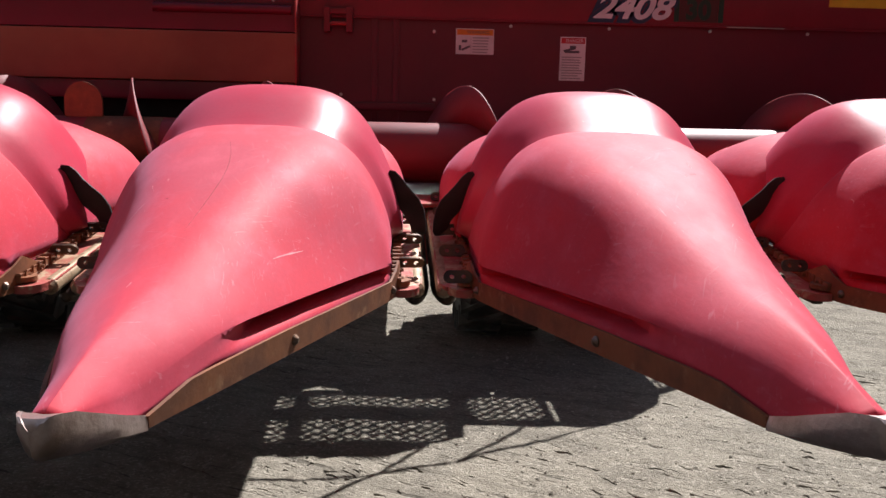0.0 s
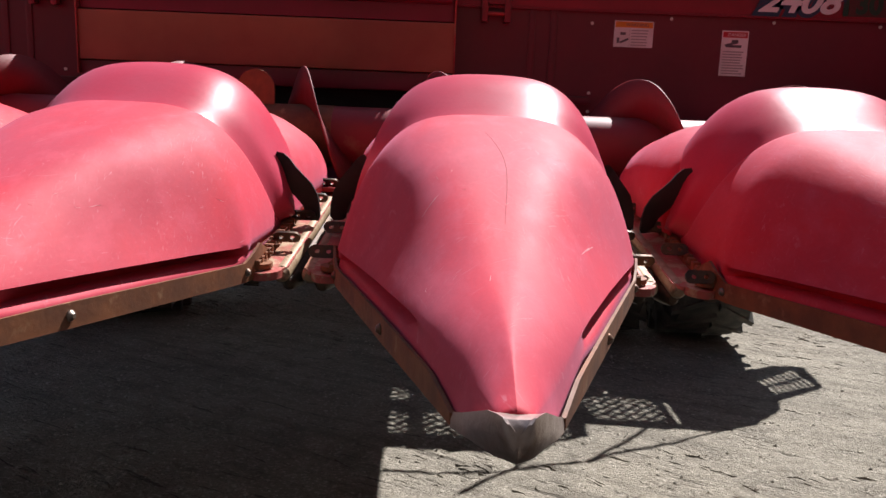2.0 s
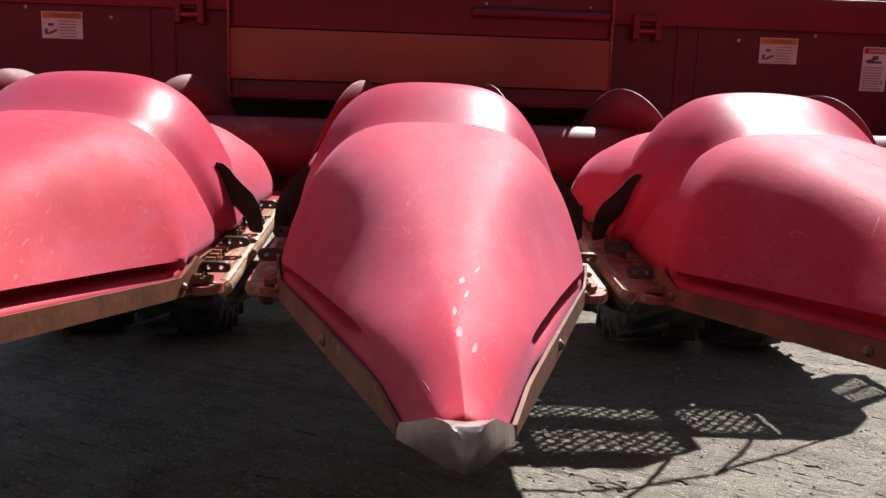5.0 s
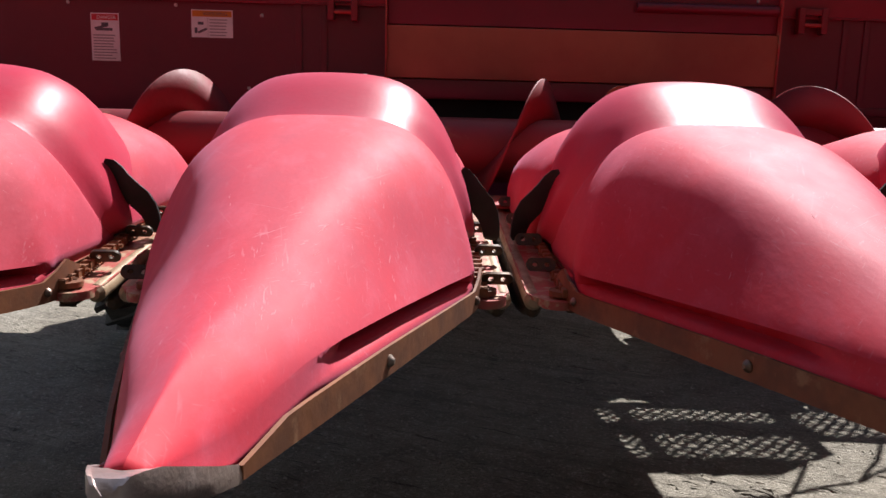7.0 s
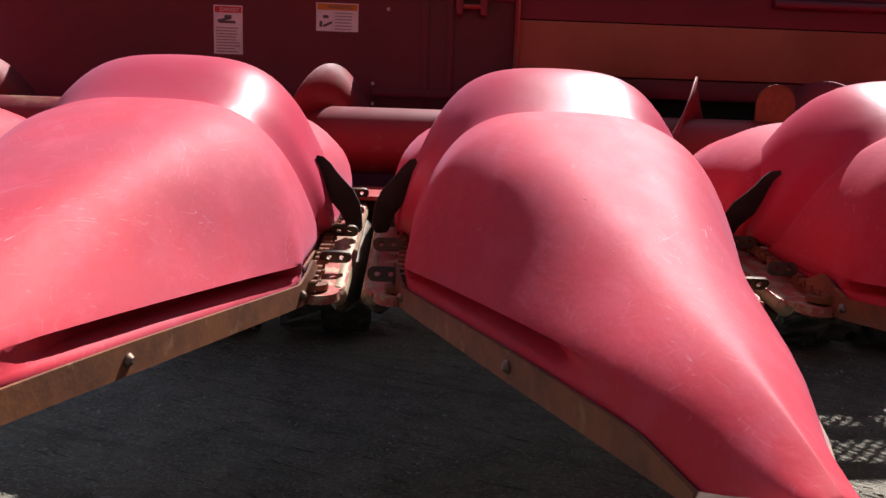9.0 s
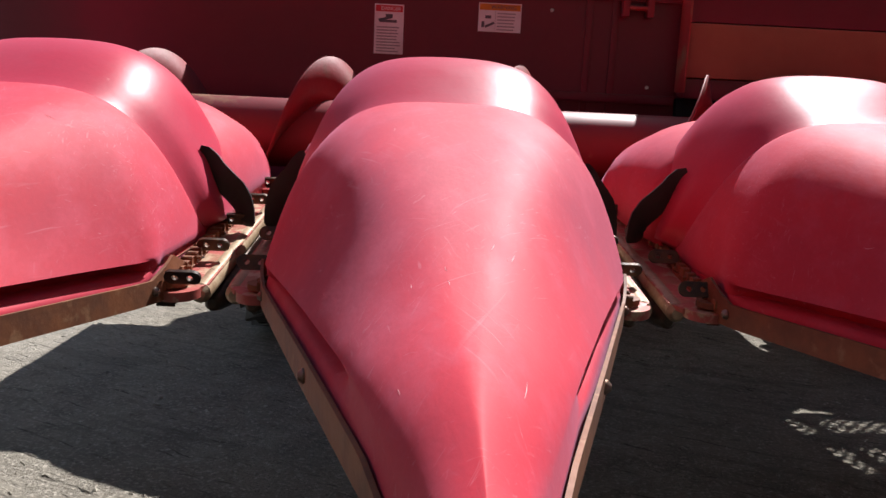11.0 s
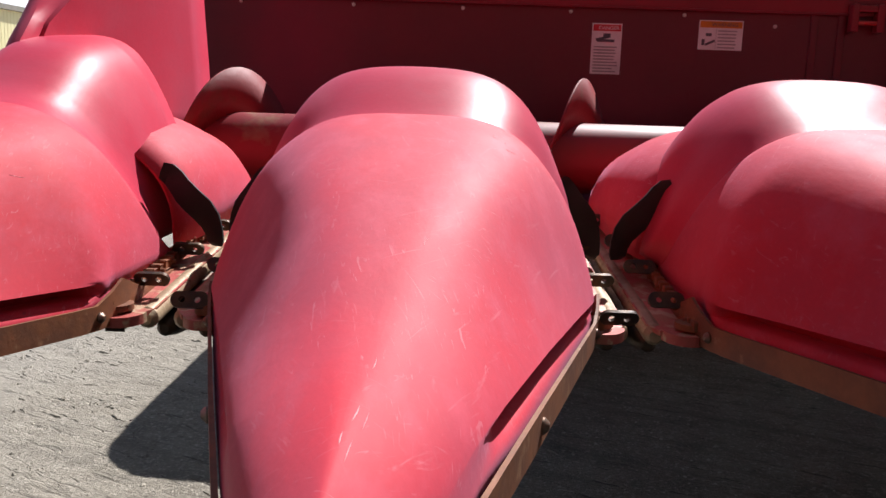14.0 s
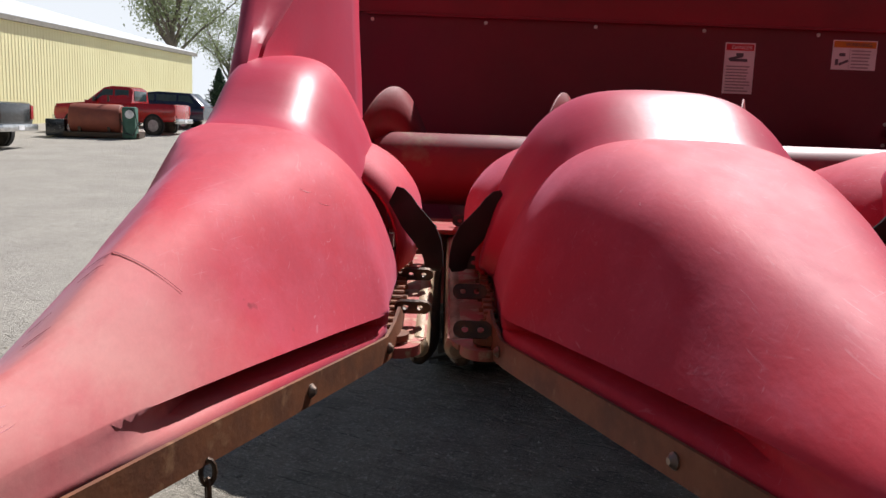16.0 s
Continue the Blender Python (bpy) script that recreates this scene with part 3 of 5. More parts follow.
def tip_mesh():
    """A steel shoe folded round the nose: two side plates that meet in a blunt keel."""
    bm = bmesh.new()
    rings = []
    for y, w, z0, z1, keel in ((-0.480, 0.006, 1.408, 1.424, 0.3), (-0.478, 0.011, 1.400, 1.430, 0.35), (-0.473, 0.015, 1.394, 1.434, 0.45), (-0.464, 0.0195, 1.388, 1.433, 0.6), (-0.445, 0.0265, 1.382, 1.428, 0.8),
                               (-0.41, 0.0375, 1.374, 1.412, 0.95), (-0.375, 0.0480, 1.366, 1.396, 1.0), (-0.345, 0.0570, 1.361, 1.384, 1.0)):
        m, t = (z0 + z1) / 2, 0.0028
        top = z1 - 0.002 if y < -0.44 else m
        rings.append([Vector(p) for p in ((-w * 0.96, y, z1), (-w, y, m + 0.3 * (z1 - m)), (-w * (0.4 + 0.6 * keel), y, m - 0.45 * (m - z0)), (-w * 0.80 * keel, y, z0 + 0.003), (0, y - 0.004 * (1 - keel), z0), (w * 0.80 * keel, y, z0 + 0.003),
                                          (w * (0.4 + 0.6 * keel), y, m - 0.45 * (m - z0)), (w, y, m + 0.3 * (z1 - m)), (w * 0.96, y, z1), (max(0.002, w * 0.96 - t), y, z1 - 0.0005), (max(0.0015, w - 1.6 * t), y + 0.001, top),
                                          (0, y + 0.002, top - 0.001), (-max(0.0015, w - 1.6 * t), y + 0.001, top), (-max(0.002, w * 0.96 - t), y, z1 - 0.0005))])
    loft(bm, rings, True, True)
    return bm


def bolt_mesh(p, n, r=0.0078):
    bm = bmesh.new()
    p, n = Vector(p), Vector(n).normalized()
    cyl(bm, p, p + n * 0.003, r * 1.1, seg=14)
    cyl(bm, p + n * 0.003, p + n * 0.008, r * 1.05, r * 0.45, seg=14)
    return bm


def flap_mesh(side):
    """A rubber blade that reaches from the cover down to the row's middle."""
    bm = bmesh.new()
    rings = []
    out = [(0.280, 1.540), (0.292, 1.536), (0.306, 1.522), (0.318, 1.505), (0.334, 1.486), (0.352, 1.464), (0.364, 1.436), (0.369, 1.408), (0.370, 1.380), (0.363, 1.368)]
    inn = [(0.264, 1.508), (0.270, 1.496), (0.278, 1.480), (0.288, 1.461), (0.301, 1.443), (0.314, 1.424), (0.325, 1.407), (0.331, 1.392), (0.334, 1.376), (0.340, 1.368)]
    for k, (o, i) in enumerate(zip(out, inn)):
        y = 0.80 + 0.0095 * k + 0.006 * math.sin(k * 1.3)
        mid = ((o[0] + i[0]) / 2, (o[1] + i[1]) / 2)
        rings.append([Vector((side * a, b, c)) for a, b, c in ((i[0], y + 0.016, i[1]), (mid[0], y + 0.004, mid[1]), (o[0], y, o[1]), (o[0] + 0.001, y + 0.006, o[1] - 0.001), (mid[0], y + 0.010, mid[1]), (i[0], y + 0.022, i[1]))])
    loft(bm, rings, True, True)
    return bm


def scuff(parent, u0, s0, u1, s1, width, mat, name="scratch", bow=0.0, side_scale=1.0, lift=0.0001):
    """A thin scratch or crack that follows the nose's skin."""
    bm = bmesh.new()
    rings = []
    n = 10
    for k in range(n + 1):
        f = k / n
        u, q = u0 + (u1 - u0) * f + bow * math.sin(math.pi * f), s0 + (s1 - s0) * f
        c = nose_point(u, q, side_scale)
        du, ds = nose_point(u + 0.01, q, side_scale) - c, nose_point(u, q + 0.01, side_scale) - c
        up = du.cross(ds).normalized()
        up = up if up.z > 0 else -up
        run = (du * (u1 - u0) + ds * (s1 - s0)).normalized()
        w = width * (0.25 + 0.75 * math.sin(math.pi * min(0.97, f + 0.03))) * (0.8 + 0.4 * noise.noise((k * 0.9, s0 * 40, u0 * 30)))
        e = up.cross(run).normalized() * w
        rings.append([c - e + up * lift, c + up * (lift + 0.0002), c + e + up * lift])
    loft(bm, rings)
    return part(name, bm, mat, parent)


def weather(t, seed, side_scale=1.0):
    """Small pale nicks, other ones on every divider."""
    rnd = random.Random(seed)
    for k in range(6):
        u, q = rnd.uniform(-0.6, 0.6), rnd.uniform(0.08, 0.85)
        for _ in range(rnd.choice((1, 2, 4))):
            a, L = rnd.gauss(0.3, 0.5), rnd.uniform(0.006, 0.024)
            v, w = u + rnd.gauss(0, 0.05), q + rnd.gauss(0, 0.03)
            scuff(t, v, w, v + L * math.sin(a) * 1.6, w + L * math.cos(a), rnd.uniform(0.0003, 0.0007), PALE, bow=rnd.uniform(-0.006, 0.008), side_scale=side_scale)


def divider(label, side_scale=1.0, end=False):
    t = thing("row_divider", label, "crop divider", "row dividers of the header")
    solid(part("nose", nose_mesh(side_scale), WORN if end else POLY, t, "pale scuffed front" if end else "", True, 70), 0.003)
    solid(part("cap", end_cap_mesh() if end else cap_mesh(), GLOSS, t), 0.006)
    solid(part("rear_hood", hood_mesh(side_scale), POLY, t), 0.006)
    if not end:
        part("tip", tip_mesh(), STEEL, t, "worn bent steel tip")
    for side in (1,) if end else (1, -1):
        sk = part("skirt_strap", strap_mesh(side), RUST, t, "rusty steel edge strap")
        for y in (0.205, 0.46) if end else (0.0, 0.462):
            part("bolt", bolt_mesh((side * (smooth(HALF, y, 0.022) + 0.006), y, lerp(STRAP, y)), (side, -0.28, 0)), BOLT, sk)
        part("rubber_flap", flap_mesh(side), RUBBER, t, "black rubber ear saver flap")
    return t


PALE = shader("bare_scuff", (0.72, 0.32, 0.35), 0.7, second=(0.66, 0.20, 0.24), scale=60)
SEAM = shader("moulded_seam", (0.33, 0.022, 0.04), 0.7)
CRACK = shader("dirty_crack", (0.30, 0.02, 0.035), 0.8)
first = divider("faded red plastic corn row divider with a rusty edge strap")
first.matrix_basis = pose(-3 * PITCH, 0, 0)


def seat(k, dx=0.0, yaw=0.0, pitch=0.0):
    """A divider's place: each one sits a little differently on its hinge."""
    return pose(k * PITCH + dx, 0.44, 1.33) @ pose(0, 0, 0, pitch, 0, yaw) @ pose(0, -0.44, -1.33)


for k, dx, yaw, pitch in ((-2, -0.002, 0.0, -0.1), (-1, -0.006, -0.6, -0.2), (0, 0.0, -0.3, -0.2), (1, 0.0, -0.6, 0.0), (2, 0.0, 0.0, 0.0), (3, 0.0, 0.0, 0.0)):
    one = copy_thing(first, seat(k, dx, yaw, pitch))
    weather(one, 40 + k)
    if k == 1:  # a split along the ridge, and two deep gouges
        scuff(one, 0.03, 0.42, -0.02, 0.82, 0.0008, CRACK, "crack", 0.03)
        scuff(one, -0.42, 0.50, -0.28, 0.54, 0.0016, PALE)
        scuff(one, 0.52, 0.44, 0.56, 0.52, 0.0016, PALE)
    if k == 0:  # bare scraped patches along the front of the ridge
        for u, q, wide in ((0.10, 0.26, 0.0035), (0.16, 0.22, 0.0025), (-0.02, 0.17, 0.003), (0.05, 0.12, 0.0045), (0.30, 0.10, 0.003), (0.22, 0.30, 0.0016)):
            scuff(one, u, q, u + 0.03, q + 0.022, wide, PALE, "scrape", 0.006)
weather(first, 37)

# ---- end divider ----
end = divider("scuffed red plastic end divider with a tall fender", 0.45, True)
end.matrix_basis = pose(-4 * PITCH + 0.01, 0, 0)
tagged(end, category="crop divider")


weather(end, 36, 0.45)
scuff(end, -0.05, 0.475, 0.46, 0.46, 0.0016, SEAM, "seam", 0.0, 0.45, 0.0014)
for u, q in ((0.12, 0.37), (0.20, 0.25), (0.10, 0.30), (0.16, 0.43), (0.24, 0.33)):
    scuff(end, u, q, u + 0.07, q + 0.012, 0.0013, CRACK, "gouge", 0.0, 0.45, 0.0012)


def fender_mesh():
    """A tall moulded fender: rounded outer corner, a front face that ends in a crease, and a flat inner side."""
    bm = bmesh.new()
    rings = []
    for z in (1.56, 1.62, 1.68, 1.72, 1.76, 1.80, 1.84, 1.89, 1.95, 2.02, 2.10, 2.20, 2.34):
        f = max(0.0, z - 1.78)
        yc, xc = 0.93 + 1.2 * min(f, 0.32) + 0.5 * max(0.0, f - 0.32), min(0.08, -0.005 + 0.30 * f)
        yl = smooth([(1.60, 0.78), (1.70, 0.81), (1.76, 0.86), (1.80, 0.92), (1.84, 0.975), (1.90, 1.05), (2.0, 1.17), (2.10, 1.28), (2.34, 1.42)], z, 0.03)
        xl = smooth([(1.70, -0.05), (1.78, -0.055), (1.90, -0.08), (2.34, -0.085)], z, 0.03)
        xr = smooth([(1.56, 0.13), (1.75, 0.122), (1.93, 0.110), (2.34, 0.10)], z, 0.03)
        ring = [Vector((xl - 0.002, 1.66, z)), Vector((xl - 0.002, yl + 0.2, z))]
        for k in range(7):
            a = math.pi - k * math.pi / 2 / 6
            ring.append(Vector((xl + 0.042 + 0.042 * math.cos(a), yl + 0.05 - 0.05 * math.sin(a), z)))
        p, q, r = ring[-1], Vector((xc, yc, z)), Vector((xr - 0.006, 1.52, z))
        ring += [p.lerp(q, 0.4), p.lerp(q, 0.80), q + Vector((-0.004, -0.006, 0)), q + Vector((0.004, -0.003, 0)), q.lerp(r, 0.07), q.lerp(r, 0.5), r, Vector((xr, 1.66, z))]
        rings.append(ring)
    loft(bm, rings)
    return bm


solid(part("fender", fender_mesh(), GLOSS, end, "tall red plastic fender"), 0.006)

# ---- header body ----
def sheet(x0, x1, y0, y1, z0, z1, bevel=0.004):
    return box(bmesh.new(), x0, x1, y0, y1, z0, z1, bevel)


body = thing("corn_header", "dark red steel corn header frame with auger trough", "corn header")
part("back_sheet", sheet(-3.14, 3.1, 2.095, 2.12, 1.34, 2.006), MAROON, body)
part("top_beam", sheet(-3.14, 3.1, 2.085, 2.30, 2.004, 2.121, 0.010), RED, body)
part("main_beam", sheet(-3.14, 3.1, 2.12, 2.45, 1.2, 1.5, 0.012), RED, body)
bm = bmesh.new()
loft(bm, [[Vector((x, 1.70 + 0.38 * math.cos(a), 1.60 + 0.27 * math.sin(a))) for a in [math.pi * (1.33 + 0.67 * k / 14) for k in range(15)]] for x in (-3.14, 3.1)])
solid(part("trough", bm, MAROON, body), 0.006)

# auger
auger = thing("auger", "red cross auger tube with sheet steel flighting", "auger")
bm = bmesh.new()
cyl(bm, (-3.12, 1.62, 1.525), (3.05, 1.62, 1.525), 0.10, seg=40)
part("tube", bm, TUBE, auger)


TOPS = {1: [-0.3, 0.2, 0.63, 1.29, 1.79, 2.43, 2.95, 3.4], -1: [-0.3, 0.2, 0.75, 1.30, 1.85, 2.35, 2.82, 3.3]}


def flight(hand):
    bm = bmesh.new()
    rings = []
    for k in range(481):
        x = 0.06 + 2.90 * k / 480
        turn = lerp([(t, float(i)) for i, t in enumerate(TOPS[hand])], x)
        a = math.pi / 2 + math.tau * turn
        rings.append([Vector((hand * x, 1.62 + r * math.cos(a), 1.525 + r * math.sin(a))) for r in (0.099, 0.16, 0.225)])
    loft(bm, rings)
    return bm


for hand in (1, -1):
    solid(part("flighting", flight(hand), FLIGHT, auger, "worn brown sheet steel flighting"), 0.005)

bm = bmesh.new()
arch = [(-0.06, 1.60)] + [(0.06 * -math.cos(a), 1.675 + 0.06 * math.sin(a)) for a in [k * math.pi / 10 for k in range(11)]] + [(0.06, 1.60)]
loft(bm, [[Vector((0.045 + x, y, z)) for x, z in arch] for y in (1.60, 1.609)], True, True)
part("paddle", bm, RUST, auger, "rusty brown rounded paddle")
part("bare_sleeve", cyl(bmesh.new(), (0.06, 1.62, 1.525), (0.30, 1.62, 1.525), 0.1015, seg=40), RUST, auger, "bare rusty stretch of tube")

# deflector over the feeder opening
defl = thing("centre_deflector", "maroon steel centre deflector with dust and ground reflection painted as an orange band", "deflector")
part("upper_fold", sheet(-0.70, 0.68, 2.0, 2.09, 1.932, 2.2, 0.01), MAROON, defl)
# the band's orange is a painted reflection of the lit yard, plus dust
part("band", sheet(-0.70, 0.68, 1.985, 2.085, 1.750, 1.930, 0.006), TAN, defl)
part("lower_fold", sheet(-0.70, 0.68, 1.995, 2.085, 1.680, 1.748, 0.006), MAROON, defl)
# a solid black sheet paints the shade of the feeder opening
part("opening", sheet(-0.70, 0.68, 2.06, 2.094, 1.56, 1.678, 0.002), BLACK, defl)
bm = bmesh.new()
loft(bm, [[Vector((x, 1.992 - 0.022 * math.sin(a), 2.012 + 0.018 * math.cos(a))) for a in [k * math.pi / 8 for k in range(9)]] for x in (0.17, 0.18, 0.66, 0.668)], True, True)
part("rolled_lip", bm, MAROON, defl, "rolled lip along the upper fold")
for x in (-0.702, 0.682):
    part("edge_flange", sheet(x - 0.003, x + 0.003, 1.978, 2.086, 1.70, 2.12, 0.001), RED_OLD, defl)
for x in (-0.62, 0.22, 0.60):
    part("fold_bolt", cyl(bmesh.new(), (x, 2.001, 2.045), (x, 1.993, 2.045), 0.006, 0.004, seg=10), ZINC, defl)


def seam_bolt(x, z, y=2.094):
    bm = bmesh.new()
    cyl(bm, (x, y, z), (x, y - 0.004, z), 0.0062, seg=12)
    cyl(bm, (x, y - 0.004, z), (x, y - 0.008, z), 0.004, 0.003, seg=8)
    return part("bolt", bm, ZINC, body)


for x in (-2.93, -2.555, -2.191, -1.832, -1.454, 1.49, 1.873, 2.27, 2.66):
    seam_bolt(x, 1.984)
for x, z in ((-1.15, 1.957), (1.195, 1.957), (-1.20, 1.70), (-1.20, 1.63), (1.20, 1.70), (1.20, 1.63), (-0.80, 1.712), (0.84, 1.712), (-0.62 - 0.6, 1.60)):
    seam_bolt(x, z)
# lap joints of the back sheets and stiffening angles
for x in (-1.02, 1.05, -0.93, 0.97):
    part("lap_joint", sheet(x - 0.012, x + 0.012, 2.089, 2.096, 1.5, 2.02, 0.002), MAROON, body)
for x0, x1 in ((-1.20, -0.71), (0.80, 1.20)):
    part("angle_bar", sheet(x0, x1, 2.06, 2.096, 1.655, 1.685, 0.003), MAROON, body)
for x in (-0.86, 0.832):
    br = part("hinge_bracket", sheet(x - 0.055, x + 0.055, 2.06, 2.09, 2.01, 2.032, 0.004), RED, body)
    for d in (-0.042, 0.042):
        part("hinge_ear", sheet(x + d - 0.012, x + d + 0.012, 2.055, 2.09, 1.945, 2.035, 0.005), RED, br)
    part("hinge_pin", cyl(bmesh.new(), (x - 0.05, 2.066, 1.975), (x + 0.05, 2.066, 1.975), 0.008), RED_OLD, br)
part("seam_strip", sheet(-2.95, 3.05, 2.080, 2.088, 1.999, 2.006, 0.002), RED, body)
part("edge_wear", sheet(2.33, 2.56, 2.077, 2.0795, 1.999, 2.003, 0.0008), STEEL, body, "bare scratched paint edge")

part("rear_frame", sheet(-1.6, 1.6, 2.45, 2.7, 1.24, 1.40, 0.01), RED, body)


# ---- row units ----
def lug_mesh():
    """A flat chain paddle with two holes."""
    bm = bmesh.new()
    edges = []
    outer = [(0.030 + (0.017 if math.cos(a) > 0 else -0.017) + 0.013 * math.cos(a), 0.001 + 0.0135 * math.sin(a)) for a in [(k + 0.5) * math.tau / 16 for k in range(16)]]
    loops = [outer] + [[(cx + 0.0055 * math.cos(k * math.tau / 8), 0.001 + 0.0055 * math.sin(k * math.tau / 8)) for k in range(8)] for cx in (0.018, 0.042)]
    for lp in loops:
        vs = [bm.verts.new((p[0], 0, p[1])) for p in lp]
        edges += [bm.edges.new((vs[i], vs[(i + 1) % len(vs)])) for i in range(len(vs))]
    bmesh.ops.triangle_fill(bm, use_beauty=True, edges=edges)
    ret = bmesh.ops.extrude_face_region(bm, geom=bm.faces[:])
    bmesh.ops.translate(bm, verts=[g for g in ret["geom"] if isinstance(g, bmesh.types.BMVert)], vec=(0, 0.006, 0))
    return bm


def deck_z(y):
    return 1.335 + 0.085 * (y - 0.55)


def row_unit(x, shift):
    t = thing("row_unit", "worn rusty corn row unit with gathering chains and deck plates", "row unit", "row units of the header", at=pose(x, 0, 0))
    for side in (1, -1):
        bm = bmesh.new()
        rings = []
        for y in (0.52, 0.55, 0.6, 0.8, 1.0, 1.2, 1.32):
            z = deck_z(y) - 0.012
            inner = 0.017 - 0.006 * side + (0.016 if y < 0.54 else 0)
            rings.append([Vector((side * a, y, b)) for a, b in ((inner, z), (0.050, z + 0.002), (0.098, z), (0.10, z - 0.012), (inner, z - 0.008))])
        loft(bm, rings, True, True)
        plate = part("deck_plate", bm, DECK, t)
        edge_x = 0.030 - 0.006 * side
        bm = bmesh.new()
        rings = []
        for y in (0.535, 0.545, 0.57, 0.7, 0.9, 1.1, 1.3):
            r = 0.010 if y < 0.54 else 0.018
            z = deck_z(y) - 0.027
            rings.append([Vector((side * (edge_x + r * math.cos(a)), y, z + r * math.sin(a))) for a in [k * math.tau / 12 for k in range(12)]])
        loft(bm, rings, True, True)
        part("rolled_edge", bm, BARE, plate, "bare worn rolled edge")
        part("wear_strip", box(bmesh.new(), side * 0.10, side * 0.128, 0.56, 1.25, deck_z(0.9) - 0.03, deck_z(0.9) - 0.012, 0.003), RUST, plate)
        for y in (0.66, 0.9, 1.16):
            bm = bmesh.new()
            cyl(bm, (side * 0.088, y, deck_z(y) - 0.013), (side * 0.088, y, deck_z(y) - 0.004), 0.008, seg=8)
            part("deck_bolt", bm, BOLT, plate)
        part("side_rail", box(bmesh.new(), side * 0.10, side * 0.125, 0.60, 1.40, 1.27, 1.335, 0.004), IRON, t)
        bm = bmesh.new()
        for k in range(27):
            y = 0.49 + k * 0.030
            z = deck_z(y) + 0.004
            box(bm, side * 0.070, side * 0.086, y, y + 0.022, z - 0.006, z + 0.010, 0.002)
            if k % 2:
                cyl(bm, (side * 0.063, y + 0.011, z), (side * 0.093, y + 0.011, z), 0.004, seg=6)
        chain = part("gathering_chain", bm, RUST, t, "rusty gathering chain")
        for k in range(6):
            y = 0.47 + (shift if side > 0 else (shift + 0.10) % 0.20) + k * 0.20
            if y > 1.30:
                continue
            lug = part("chain_lug", lug_mesh(), IRON, chain, "dark perforated chain lug")
            lug.matrix_basis = Matrix.Translation((side * 0.078, y, deck_z(y) + 0.018)) @ pose(0, 0, 0, 28, 0, 180 if side > 0 else 0)
        bm = bmesh.new()
        cyl(bm, (side * 0.036, 0.74, 1.275), (side * 0.036, 1.30, 1.33), 0.034, seg=14)
        roll = part("snapping_roll", bm, IRON, t)
        bm = bmesh.new()
        loft(bm, [[Vector((side * 0.036 + r * math.cos(k * math.tau / 16), y, zc + r * math.sin(k * math.tau / 16))) for k in range(16)]
                  for y, r, zc in ((0.62, 0.008, 1.268), (0.625, 0.014, 1.268), (0.66, 0.024, 1.270), (0.71, 0.033, 1.273), (0.75, 0.035, 1.276))], True, True)
        part("roll_cone", bm, IRON, roll, "worn roll cone")
        bm = bmesh.new()
        tip = [Vector((side * (0.066 + 0.036 * math.cos(q)), 0.525 - 0.045 * math.sin(q), 0)) for q in [k * math.pi / 12 for k in range(13)]]
        loft(bm, [[p + Vector((0, 0, deck_z(0.47) + dz)) for p in tip] for dz in (-0.022, -0.006)], True, True)
        part("chain_guide", bm, DECK, t)
        bm = bmesh.new()
        cyl(bm, (side * 0.075, 0.52, deck_z(0.52) - 0.006), (side * 0.075, 0.52, deck_z(0.52) + 0.004), 0.026, seg=14)
        cyl(bm, (side * 0.075, 0.52, deck_z(0.52) + 0.004), (side * 0.075, 0.52, deck_z(0.52) + 0.012), 0.008, seg=6)
        part("idler_sprocket", bm, RUST, t)
    part("cross_plate", box(bmesh.new(), -0.14, 0.14, 1.235, 1.46, 1.392, 1.404, 0.003), RED_OLD, t)
    part("gear_case", box(bmesh.new(), -0.13, 0.13, 1.32, 1.56, 1.20, 1.385, 0.02), RED_OLD, t)
    return t


for k, sh in zip(range(-4, 3), (0.03, 0.11, 0.06, 0.16, 0.09, 0.02, 0.13)):
    row_unit((k + 0.5) * PITCH, sh)

# hanging chain at the end divider
chain_t = thing("hanging_chain", "dark steel link chain hanging from the end divider", "chain")
for k in range(34):
    bm = bmesh.new()
    rings = []
    for j in range(12):
        a = j * math.tau / 12
        c = Vector((0.0065 * math.cos(a), 0, 0.0125 * math.sin(a)))
        nrm = Vector((math.cos(a), 0, math.sin(a)))
        rings.append([c + 0.0026 * (nrm * math.cos(b) + Vector((0, 1, 0)) * math.sin(b)) for b in [q * math.tau / 6 for q in range(6)]])
    loft(bm, rings + [rings[0]], True)
    bmesh.ops.remove_doubles(bm, verts=bm.verts, dist=1e-5)
    lk = part("link", bm, IRON, chain_t)
    lk.matrix_basis = Matrix.Translation((-2.878, -0.005, 1.336 - 0.0195 * k)) @ pose(0, 0, 0, 0, 6 * math.sin(k), 90 * (k % 2) + 25)


# ---- decals ----
def words(text, size, mat, parent, name, m, shear=0.0, offset=0.0):
    cu = bpy.data.curves.new(name, "FONT")
    cu.body, cu.size, cu.shear, cu.offset, cu.extrude = text, size, shear, offset, 0.0004
    cu.align_x = "CENTER"
    tmp = new(name + "_tmp", cu)
    me = bpy.data.meshes.new_from_object(tmp.evaluated_get(bpy.context.evaluated_depsgraph_get()))
    bpy.data.objects.remove(tmp)
    me.materials.clear()
    me.materials.append(mat)
    ob = new(name, me)
    ob.parent = parent
    ob.matrix_basis = m
    return ob


def flat(x0, x1, z0, z1, y, t=0.0008):
    return box(bmesh.new(), x0, x1, y - t, y, z0, z1)


